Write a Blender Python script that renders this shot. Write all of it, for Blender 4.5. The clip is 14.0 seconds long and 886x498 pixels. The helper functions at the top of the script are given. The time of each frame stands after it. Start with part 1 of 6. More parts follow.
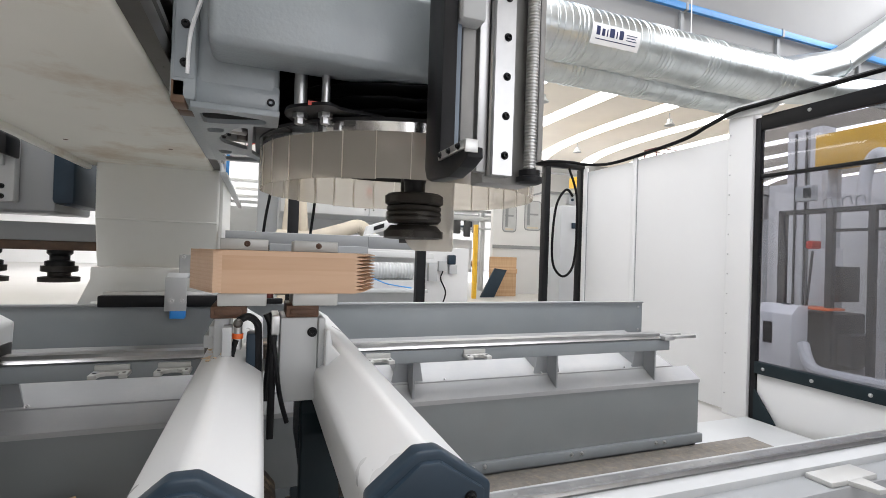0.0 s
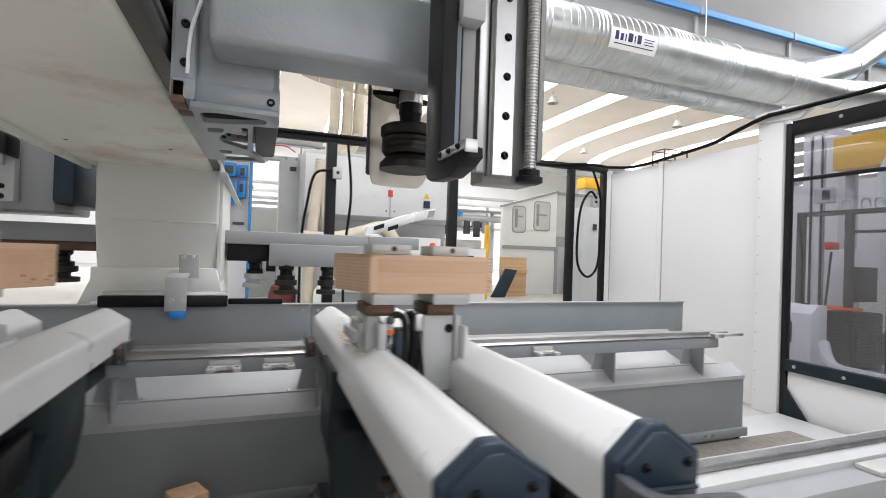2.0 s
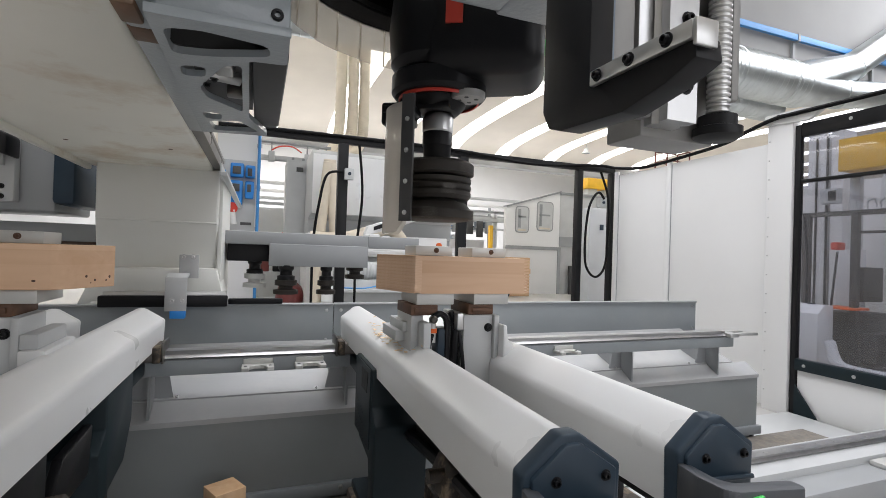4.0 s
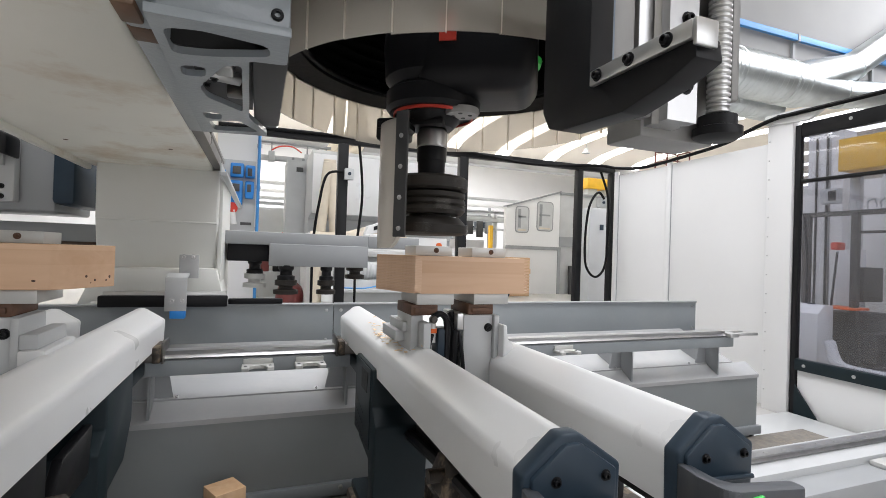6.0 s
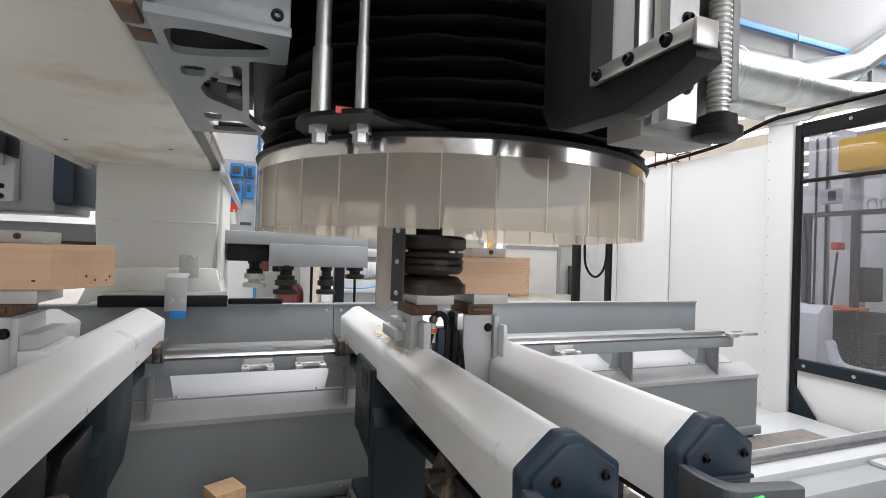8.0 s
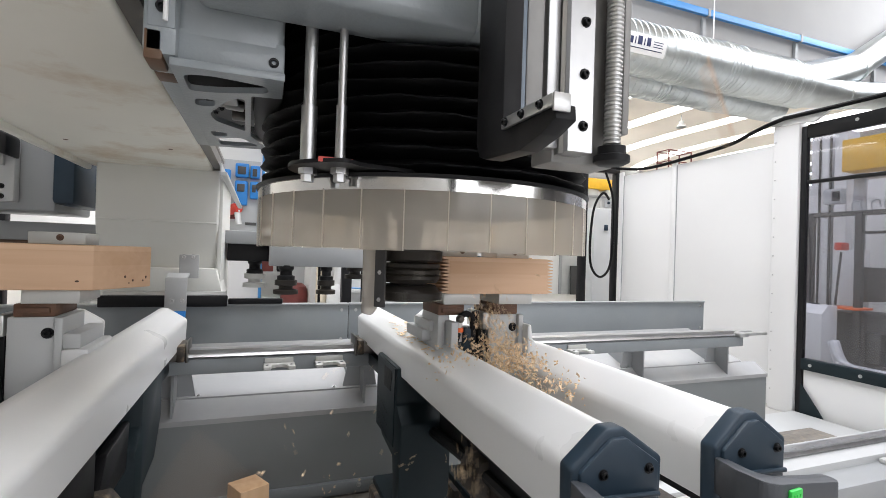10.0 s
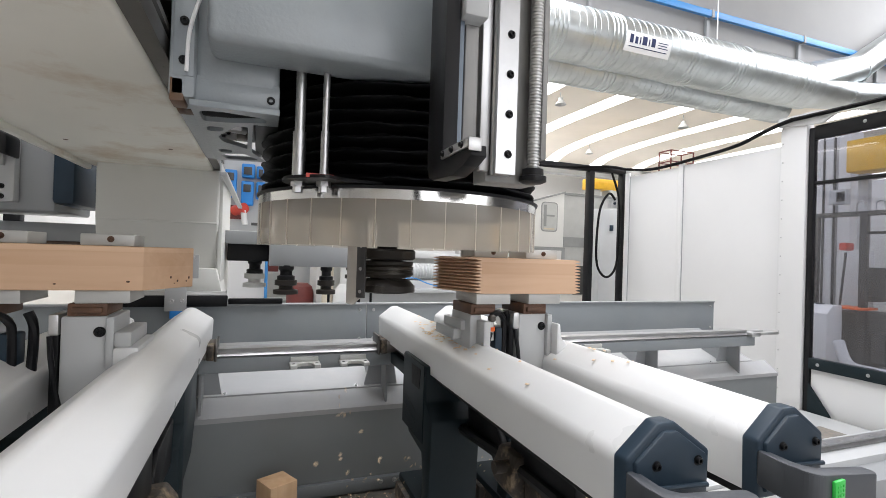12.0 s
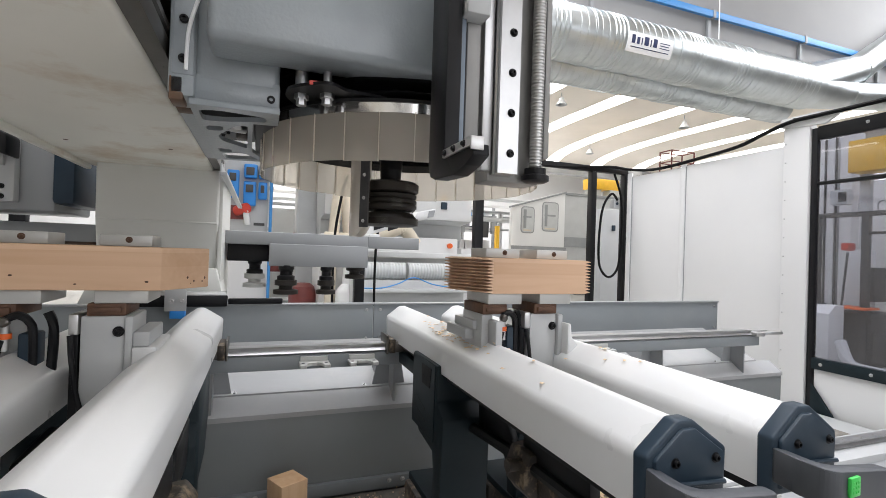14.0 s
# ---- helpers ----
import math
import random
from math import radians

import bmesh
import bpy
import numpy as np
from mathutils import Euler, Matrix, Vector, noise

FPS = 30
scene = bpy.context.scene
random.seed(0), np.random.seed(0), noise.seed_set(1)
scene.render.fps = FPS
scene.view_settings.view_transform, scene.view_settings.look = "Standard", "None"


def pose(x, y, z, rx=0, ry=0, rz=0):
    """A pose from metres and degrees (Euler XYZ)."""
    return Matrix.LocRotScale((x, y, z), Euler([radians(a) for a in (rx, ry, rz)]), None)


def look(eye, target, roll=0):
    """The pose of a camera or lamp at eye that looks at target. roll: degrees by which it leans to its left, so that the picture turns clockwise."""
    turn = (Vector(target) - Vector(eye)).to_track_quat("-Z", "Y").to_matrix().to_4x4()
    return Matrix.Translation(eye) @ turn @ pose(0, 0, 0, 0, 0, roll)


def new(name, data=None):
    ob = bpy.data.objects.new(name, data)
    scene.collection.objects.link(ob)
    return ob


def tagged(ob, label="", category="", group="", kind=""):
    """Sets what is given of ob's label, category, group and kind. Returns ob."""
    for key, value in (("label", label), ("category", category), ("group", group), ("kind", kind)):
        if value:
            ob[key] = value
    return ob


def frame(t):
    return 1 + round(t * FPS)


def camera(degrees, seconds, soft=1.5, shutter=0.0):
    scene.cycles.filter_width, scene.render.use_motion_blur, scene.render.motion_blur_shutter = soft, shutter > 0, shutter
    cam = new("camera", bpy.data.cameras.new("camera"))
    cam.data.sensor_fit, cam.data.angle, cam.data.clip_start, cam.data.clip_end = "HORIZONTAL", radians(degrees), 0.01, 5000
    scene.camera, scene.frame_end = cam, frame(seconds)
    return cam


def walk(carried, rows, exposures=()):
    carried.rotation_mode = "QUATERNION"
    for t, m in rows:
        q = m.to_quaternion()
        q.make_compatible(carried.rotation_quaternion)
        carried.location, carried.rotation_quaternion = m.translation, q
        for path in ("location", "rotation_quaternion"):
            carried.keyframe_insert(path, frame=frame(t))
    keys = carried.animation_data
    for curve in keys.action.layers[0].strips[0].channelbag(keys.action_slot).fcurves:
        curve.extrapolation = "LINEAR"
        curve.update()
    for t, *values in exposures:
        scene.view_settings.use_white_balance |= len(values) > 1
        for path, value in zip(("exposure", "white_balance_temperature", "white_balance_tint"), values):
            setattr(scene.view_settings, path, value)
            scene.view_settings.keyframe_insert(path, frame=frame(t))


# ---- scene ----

# ---- camera: it rides on the gantry, which travels along x ----
def track(knots, t):
    """Value at t between knots (t, v), with flat or monotone slopes at the knots."""
    if t <= knots[0][0]:
        return knots[0][1]
    for i in range(len(knots) - 1):
        (t0, v0), (t1, v1) = knots[i], knots[i + 1]
        if t <= t1:
            def slope(k):
                if k == 0 or k == len(knots) - 1:
                    return 0.0
                a = (knots[k][1] - knots[k - 1][1]) / (knots[k][0] - knots[k - 1][0])
                b = (knots[k + 1][1] - knots[k][1]) / (knots[k + 1][0] - knots[k][0])
                return 0.0 if a * b <= 0 else 2 * a * b / (a + b)
            d, u = t1 - t0, (t - t0) / (t1 - t0)
            m0, m1 = slope(i), slope(i + 1)
            return ((2*u**3 - 3*u*u + 1) * v0 + (u**3 - 2*u*u + u) * d * m0
                    + (-2*u**3 + 3*u*u) * v1 + (u**3 - u*u) * d * m1)
    return knots[-1][1]


GANTRY_X = [(0, 0), (1.6, 0), (1.7, -0.03), (1.8, -0.11), (2.0, -0.311), (2.2, -0.438), (2.45, -0.4545), (2.7, -0.445), (3.0, -0.4239),
            (3.2, -0.4239), (3.6, -0.413), (8.2, -0.4129), (8.4, -0.4205), (10.3, -0.4905), (10.5, -0.4978), (11, -0.5161), (11.5, -0.533),
            (12.0, -0.5625), (13.5, -0.5627), (13.7, -0.568), (14.0, -0.594)]
HEAD_REACH = [(0, 0.895), (2.0, 0.895), (2.2, 0.912), (2.4, 1.04), (2.5, 1.132), (2.8, 1.443), (3.0, 1.091), (3.2, 0.754), (3.4, 0.52), (3.7, 0.45),
          (8.2, 0.45), (8.4, 0.466), (10.3, 0.674), (10.5, 0.694), (11, 0.749), (11.5, 0.798), (11.9, 0.875), (12.2, 0.887), (13.5, 0.887), (14, 0.872)]
HOOD_Z = [(0, 1.246), (0.15, 1.259), (0.4, 1.34), (0.8, 1.48), (1.2, 1.63), (3.2, 1.63), (4.6, 1.53), (5.3, 1.455), (5.5, 1.433), (6.0, 1.381),
          (6.5, 1.325), (7.0, 1.248), (7.4, 1.236), (7.6, 1.217), (8.0, 1.132), (8.2, 1.110), (10.3, 1.104), (12.1, 1.110), (12.5, 1.135), (13.0, 1.227), (13.5, 1.245), (14, 1.278)]
TOOL_Z = [(0, 1.19), (0.3, 1.218), (1.6, 1.222), (2.0, 1.36), (2.4, 1.375), (2.8, 1.42), (3.2, 1.40), (4.0, 1.22), (4.6, 1.192), (7.4, 1.192), (7.5, 1.18),
          (8.0, 1.078), (8.2, 1.054), (12.1, 1.052), (12.5, 1.075), (13.0, 1.166), (13.5, 1.19), (14, 1.222)]
TOOL_X = [(0, 0.36), (1.6, 0.36), (2.4, 0.33), (3.0, 0.345), (4.4, 0.31), (14, 0.31)]
TOOL_Y = [(0, 0.405), (1.6, 0.405), (2.4, 0.43), (3.2, 0.46), (4.4, 0.515), (8.2, 0.515), (10.3, 0.48), (14, 0.475)]
TOOL_TURN = [(0, -165), (1.6, -165), (2.0, -95), (2.4, -55), (2.8, -35), (3.2, -25), (4.0, -32), (14, -32)]
HEAD_Y = [(t, 0.85 * v) for t, v in HEAD_REACH]
TIMES = [k / 10 for k in range(141)]

YAW, PITCH, ROLL, EYE = radians(20.751), radians(0.534), 1.874, 1.10
cam = camera(84.976, 14.0, soft=0.6, shutter=0.3)
aim = (math.sin(YAW) * math.cos(PITCH), math.cos(YAW) * math.cos(PITCH), math.sin(PITCH))
walk(cam, [(t, look((track(GANTRY_X, t), 0, EYE), (track(GANTRY_X, t) + aim[0], aim[1], EYE + aim[2]), ROLL)) for t in TIMES],
     exposures=[(0, 0.07), (1.5, 0.06), (2.5, -0.03), (3.0, -0.23), (3.3, -0.23), (5.3, 0.02), (7.0, 0.09), (8.0, 0.18), (10.5, 0.22), (11.2, 0.19), (12.0, 0.11), (13.0, 0.06), (14, 0.01)])

# ---- world and light ----
world = bpy.data.worlds.new("world")
scene.world = world
world.use_nodes = True
sky = world.node_tree.nodes.new("ShaderNodeTexSky")
sky.sky_type, sky.sun_disc = "NISHITA", False
sky.sun_elevation, sky.sun_rotation = radians(48), radians(200)
world.node_tree.links.new(sky.outputs[0], world.node_tree.nodes["Background"].inputs[0])
world.node_tree.nodes["Background"].inputs[1].default_value = 0.12


def daylight(x, y, z, sx, sy, watts, target):
    """An area lamp added inside the closed hall to stand in for daylight; no opening behind it."""
    lamp = bpy.data.lights.new("daylight", "AREA")
    lamp.shape, lamp.size, lamp.size_y, lamp.energy = "RECTANGLE", sx, sy, watts
    lamp.color = (0.935, 0.945, 1.0)
    ob = new("daylight", lamp)
    ob.matrix_world = look((x, y, z), target)
    return ob


daylight(0.5, 0.2, 7.6, 9, 4.5, 720, (0.5, 0.2, 0))
daylight(0.5, 5.0, 7.6, 9, 2.2, 420, (0.5, 5.0, 0))
daylight(4.0, 22.0, 7.0, 20, 5.0, 4400, (4.0, 22.0, 0))
daylight(4.0, -7.5, 3.6, 12, 3.2, 330, (1.5, 2, 0.6))
daylight(12.0, 3.0, 6.5, 6, 5.0, 520, (11.0, 5.0, 0))


# ---- materials ----
def mat(name, col, rough=0.5, metal=0.0, vary=0.06, scale=6.0, bump=0.0, bscale=60.0, dirt=None, dirt_amt=0.0, dirt_scale=2.0, coat=0.0, spec=0.5, island=0.0, dirt_from=0.5):
    """Paint, plastic, metal or wood surface: tone varied at two scales, optional stains, fine relief."""
    m = bpy.data.materials.new(name)
    m.use_nodes = True
    nt = m.node_tree
    b = nt.nodes["Principled BSDF"]
    b.inputs["Roughness"].default_value, b.inputs["Metallic"].default_value = rough, metal
    b.inputs["Coat Weight"].default_value = coat
    b.inputs["Specular IOR Level"].default_value = spec
    tc = nt.nodes.new("ShaderNodeTexCoord")
    n1 = nt.nodes.new("ShaderNodeTexNoise")
    n1.inputs["Scale"].default_value, n1.inputs["Detail"].default_value = scale, 5
    nt.links.new(tc.outputs["Object"], n1.inputs["Vector"])
    ramp = nt.nodes.new("ShaderNodeMapRange")
    ramp.inputs["From Min"].default_value, ramp.inputs["From Max"].default_value = 0.3, 0.7
    ramp.inputs["To Min"].default_value, ramp.inputs["To Max"].default_value = 1 - vary, 1 + vary
    nt.links.new(n1.outputs["Fac"], ramp.inputs["Value"])
    mul = nt.nodes.new("ShaderNodeVectorMath")
    mul.operation = "SCALE"
    mul.inputs[0].default_value = col
    nt.links.new(ramp.outputs[0], mul.inputs["Scale"])
    out = mul.outputs[0]
    if dirt:
        n2 = nt.nodes.new("ShaderNodeTexNoise")
        n2.inputs["Scale"].default_value, n2.inputs["Detail"].default_value, n2.inputs["Roughness"].default_value = dirt_scale, 8, 0.65
        nt.links.new(tc.outputs["Object"], n2.inputs["Vector"])
        r2 = nt.nodes.new("ShaderNodeMapRange")
        r2.inputs["From Min"].default_value, r2.inputs["From Max"].default_value = dirt_from, 0.72
        r2.inputs["To Max"].default_value = dirt_amt
        nt.links.new(n2.outputs["Fac"], r2.inputs["Value"])
        mix = nt.nodes.new("ShaderNodeMix")
        mix.data_type = "RGBA"
        nt.links.new(r2.outputs[0], mix.inputs["Factor"])
        nt.links.new(out, mix.inputs["A"])
        mix.inputs["B"].default_value = (*dirt, 1)
        out = mix.outputs["Result"]
    nt.links.new(out, b.inputs["Base Color"])
    n3 = nt.nodes.new("ShaderNodeTexNoise")
    n3.inputs["Scale"].default_value, n3.inputs["Detail"].default_value = bscale, 4
    nt.links.new(tc.outputs["Object"], n3.inputs["Vector"])
    rr = nt.nodes.new("ShaderNodeMapRange")
    rr.inputs["To Min"].default_value, rr.inputs["To Max"].default_value = max(0.03, rough - 0.08), min(1, rough + 0.08)
    nt.links.new(n1.outputs["Fac"], rr.inputs["Value"])
    nt.links.new(rr.outputs[0], b.inputs["Roughness"])
    if bump:
        bp = nt.nodes.new("ShaderNodeBump")
        bp.inputs["Strength"].default_value, bp.inputs["Distance"].default_value = bump, 0.002
        nt.links.new(n3.outputs["Fac"], bp.inputs["Height"])
        nt.links.new(bp.outputs[0], b.inputs["Normal"])
    return m


def wood(name, light, dark, axis=0, layer=0.03, seed=0.0):
    """Glued softwood: long grain along the axis, each lamella with its own tone."""
    m = bpy.data.materials.new(name)
    m.use_nodes = True
    nt = m.node_tree
    b = nt.nodes["Principled BSDF"]
    b.inputs["Roughness"].default_value = 0.55
    tc = nt.nodes.new("ShaderNodeTexCoord")
    mp = nt.nodes.new("ShaderNodeMapping")
    sc = [26.0, 26.0, 26.0]
    sc[axis] = 1.6
    mp.inputs["Scale"].default_value = sc
    mp.inputs["Location"].default_value = (seed, seed * 2, seed * 3)
    nt.links.new(tc.outputs["Object"], mp.inputs["Vector"])
    n = nt.nodes.new("ShaderNodeTexNoise")
    n.inputs["Scale"].default_value, n.inputs["Detail"].default_value, n.inputs["Distortion"].default_value = 1.6, 6, 0.6
    nt.links.new(mp.outputs[0], n.inputs["Vector"])
    sep = nt.nodes.new("ShaderNodeSeparateXYZ")
    nt.links.new(tc.outputs["Object"], sep.inputs[0])
    div = nt.nodes.new("ShaderNodeMath")
    div.operation = "DIVIDE"
    div.inputs[1].default_value = layer
    nt.links.new(sep.outputs[2], div.inputs[0])
    fl = nt.nodes.new("ShaderNodeMath")
    fl.operation = "FLOOR"
    nt.links.new(div.outputs[0], fl.inputs[0])
    wn = nt.nodes.new("ShaderNodeTexWhiteNoise")
    wn.noise_dimensions = "1D"
    nt.links.new(fl.outputs[0], wn.inputs["W"])
    add = nt.nodes.new("ShaderNodeMath")
    add.operation = "MULTIPLY_ADD"
    add.inputs[1].default_value = 0.45
    nt.links.new(wn.outputs["Value"], add.inputs[0])
    nt.links.new(n.outputs["Fac"], add.inputs[2])
    rm = nt.nodes.new("ShaderNodeMapRange")
    rm.inputs["From Min"].default_value, rm.inputs["From Max"].default_value = 0.35, 1.05
    nt.links.new(add.outputs[0], rm.inputs["Value"])
    mix = nt.nodes.new("ShaderNodeMix")
    mix.data_type = "RGBA"
    mix.inputs["A"].default_value, mix.inputs["B"].default_value = (*light, 1), (*dark, 1)
    nt.links.new(rm.outputs[0], mix.inputs["Factor"])
    nt.links.new(mix.outputs["Result"], b.inputs["Base Color"])
    bp = nt.nodes.new("ShaderNodeBump")
    bp.inputs["Strength"].default_value, bp.inputs["Distance"].default_value = 0.15, 0.001
    nt.links.new(n.outputs["Fac"], bp.inputs["Height"])
    nt.links.new(bp.outputs[0], b.inputs["Normal"])
    return m


def glass(name, tint, alpha, rough=0.03):
    """Thin clear sheet: mostly straight-through, with a glossy skin and a tint."""
    m = bpy.data.materials.new(name)
    m.use_nodes = True
    nt = m.node_tree
    nt.nodes.clear()
    o = nt.nodes.new("ShaderNodeOutputMaterial")
    tr = nt.nodes.new("ShaderNodeBsdfTransparent")
    tr.inputs[0].default_value = (*tint, 1)
    gl = nt.nodes.new("ShaderNodeBsdfGlossy")
    gl.inputs["Roughness"].default_value = rough
    lw = nt.nodes.new("ShaderNodeLayerWeight")
    lw.inputs[0].default_value = 0.5
    pw = nt.nodes.new("ShaderNodeMath")
    pw.operation = "POWER"
    pw.inputs[1].default_value = 4.0
    nt.links.new(lw.outputs["Facing"], pw.inputs[0])
    fr = nt.nodes.new("ShaderNodeMath")
    fr.operation = "MULTIPLY_ADD"
    fr.inputs[1].default_value, fr.inputs[2].default_value = 0.5, 0.04
    nt.links.new(pw.outputs[0], fr.inputs[0])
    d1 = nt.nodes.new("ShaderNodeBsdfDiffuse")
    d1.inputs[0].default_value = (0.80, 0.755, 0.69, 1)
    d2 = nt.nodes.new("ShaderNodeBsdfTranslucent")
    d2.inputs[0].default_value = (0.86, 0.815, 0.75, 1)
    df = nt.nodes.new("ShaderNodeMixShader")
    df.inputs[0].default_value = 0.6
    nt.links.new(d1.outputs[0], df.inputs[1])
    nt.links.new(d2.outputs[0], df.inputs[2])
    m1 = nt.nodes.new("ShaderNodeMixShader")
    m1.inputs[0].default_value = alpha
    nt.links.new(tr.outputs[0], m1.inputs[1])
    nt.links.new(df.outputs[0], m1.inputs[2])
    m2 = nt.nodes.new("ShaderNodeMixShader")
    nt.links.new(fr.outputs[0], m2.inputs[0])
    nt.links.new(m1.outputs[0], m2.inputs[1])
    nt.links.new(gl.outputs[0], m2.inputs[2])
    nt.links.new(m2.outputs[0], o.inputs[0])
    return m


def glow(name, col, strength):
    m = bpy.data.materials.new(name)
    m.use_nodes = True
    b = m.node_tree.nodes["Principled BSDF"]
    b.inputs["Base Color"].default_value = (*col, 1)
    b.inputs["Emission Color"].default_value = (*col, 1)
    b.inputs["Emission Strength"].default_value = strength
    return m


WHITE = mat("white_enamel", (0.69, 0.695, 0.69), 0.30, vary=0.02, scale=5, coat=0.06, bump=0.02, bscale=30, dirt=(0.66, 0.64, 0.60), dirt_amt=0.15, dirt_scale=7)
WALLWHITE = mat("white_sheet_steel", (0.70, 0.70, 0.695), 0.45, vary=0.025, scale=1.3, bump=0.02)
CREAM = mat("cream_gantry_paint", (0.77, 0.75, 0.67), 0.42, vary=0.05, scale=2.2, bump=0.08, bscale=40, dirt=(0.42, 0.27, 0.12), dirt_amt=0.95, dirt_scale=2.4, dirt_from=0.49)
CASTGREY = mat("blue_grey_cast_paint", (0.29, 0.32, 0.335), 0.34, vary=0.08, scale=8, bump=0.4, bscale=110, coat=0.2, dirt=(0.20, 0.20, 0.19), dirt_amt=0.4, dirt_scale=4)
DARKPANEL = mat("dark_grey_panel_paint", (0.225, 0.24, 0.243), 0.4, vary=0.07, scale=3, bump=0.05, dirt=(0.22, 0.21, 0.20), dirt_amt=0.3, dirt_scale=3.5)
DARKSTEEL = mat("greased_dark_steel", (0.13, 0.12, 0.11), 0.3, metal=0.85, vary=0.2, scale=12, bump=0.05)
PANELGREY = mat("grey_panel_paint", (0.235, 0.255, 0.265), 0.42, vary=0.06, scale=3, bump=0.05, dirt=(0.33, 0.33, 0.31), dirt_amt=0.25, dirt_scale=2.5)
LIGHTGREY = mat("light_grey_paint", (0.47, 0.48, 0.48), 0.42, vary=0.05, scale=4, bump=0.04)
LEDGE = mat("dusty_pale_sheet", (0.36, 0.365, 0.365), 0.5, vary=0.08, scale=3, bump=0.04, dirt=(0.46, 0.44, 0.41), dirt_amt=0.4, dirt_scale=5)
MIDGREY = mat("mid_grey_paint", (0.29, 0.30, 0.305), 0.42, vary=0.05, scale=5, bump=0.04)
TEAL = mat("dark_teal_paint", (0.007, 0.015, 0.019), 0.5, spec=0.22, vary=0.12, scale=7, bump=0.06, dirt=(0.015, 0.019, 0.021), dirt_amt=0.3, dirt_scale=9)
CAPBLUE = mat("slate_blue_plastic", (0.020, 0.036, 0.054), 0.42, spec=0.3, vary=0.1, scale=10, bump=0.05)
BLACK = mat("black_anodised", (0.008, 0.008, 0.009), 0.42, spec=0.22, vary=0.2, scale=10, bump=0.05)
RUBBER = mat("black_rubber_cloth", (0.0026, 0.0026, 0.0030), 0.55, spec=0.16, vary=0.3, scale=14, bump=0.5, bscale=60, dirt=(0.014, 0.013, 0.012), dirt_amt=0.3, dirt_scale=9)
STEEL = mat("ground_steel", (0.52, 0.52, 0.52), 0.36, metal=1.0, vary=0.08, scale=18, bump=0.05)
CHROME = mat("polished_steel_band", (0.66, 0.65, 0.63), 0.14, metal=1.0, vary=0.05, scale=9)
ALU = mat("brushed_aluminium", (0.55, 0.55, 0.54), 0.36, metal=0.9, vary=0.08, scale=20, bump=0.06)
JAW = mat("machined_jaw_plate", (0.50, 0.50, 0.48), 0.4, metal=0.25, vary=0.05, scale=8, bump=0.04)
CASTIRON = mat("bare_cast_iron", (0.27, 0.265, 0.255), 0.42, metal=0.2, vary=0.12, scale=12, bump=0.15, bscale=90)
BROWN = mat("rust_brown_block", (0.105, 0.050, 0.027), 0.6, vary=0.35, scale=22, bump=0.3, bscale=80, dirt=(0.03, 0.02, 0.015), dirt_amt=0.6, dirt_scale=18)
OCHRE = mat("greased_ochre_block", (0.105, 0.058, 0.032), 0.5, vary=0.3, scale=20, bump=0.2, dirt=(0.05, 0.03, 0.02), dirt_amt=0.7, dirt_scale=14)
GALV = mat("galvanised_duct", (0.60, 0.635, 0.645), 0.34, metal=1.0, vary=0.08, scale=5, bump=0.03, bscale=3.0)
GRIT = mat("sawdust_covered_channel", (0.17, 0.155, 0.135), 0.75, vary=0.2, scale=30, bump=0.6, bscale=160, dirt=(0.30, 0.24, 0.17), dirt_amt=0.6, dirt_scale=45)
BLUE = mat("blue_plastic", (0.02, 0.22, 0.62), 0.4, vary=0.06)
SKYBLUE = mat("blue_pipe_paint", (0.05, 0.25, 0.58), 0.4, vary=0.06)
RED = mat("red_plastic", (0.55, 0.05, 0.03), 0.4, vary=0.08)
ORANGE = mat("orange_plastic", (0.75, 0.13, 0.02), 0.4, vary=0.08)
YELLOW = mat("crane_yellow", (0.80, 0.46, 0.03), 0.45, vary=0.06)
GREEN = mat("green_button", (0.04, 0.55, 0.08), 0.35, vary=0.05)
TOOLMAT = mat("dark_tool_steel", (0.020, 0.016, 0.012), 0.55, metal=0.2, vary=0.25, scale=25, bump=0.1)
CONCRETE = mat("hall_floor_resin", (0.42, 0.41, 0.395), 0.35, vary=0.06, scale=1.2, dirt=(0.36, 0.35, 0.33), dirt_amt=0.5, dirt_scale=0.7, bump=0.03)
CEILING = mat("cream_vault_concrete", (0.88, 0.82, 0.73), 0.8, vary=0.04, scale=0.8)
PLASTER = mat("white_hall_plaster", (0.74, 0.74, 0.73), 0.8, vary=0.03, scale=0.8)
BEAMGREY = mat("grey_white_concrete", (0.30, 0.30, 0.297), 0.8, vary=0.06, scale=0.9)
HOSE = mat("cream_hose", (0.62, 0.55, 0.44), 0.5, vary=0.08, bump=0.1)
WOODA = wood("spruce_lamellas", (0.71, 0.49, 0.33), (0.58, 0.355, 0.215), 0, 0.0285, 1.3)
WOODB = wood("knotty_spruce_lamellas", (0.73, 0.50, 0.33), (0.61, 0.38, 0.23), 0, 0.0285, 4.1)
WOODC = wood("offcut_spruce", (0.62, 0.42, 0.25), (0.48, 0.29, 0.15), 2, 0.04, 7.7)
CHIPPED = mat("greased_block_with_chips", (0.035, 0.027, 0.020), 0.6, vary=0.4, scale=22, bump=0.8, bscale=60, dirt=(0.42, 0.31, 0.19), dirt_amt=0.75, dirt_scale=26)
CREAMCLEAN = mat("cream_leg_paint", (0.74, 0.74, 0.70), 0.42, vary=0.02, scale=2.2, bump=0.05, bscale=40, dirt=(0.6, 0.58, 0.5), dirt_amt=0.2, dirt_scale=3)
CHIP = mat("wood_chip", (0.74, 0.56, 0.36), 0.7, vary=0.15, scale=30)
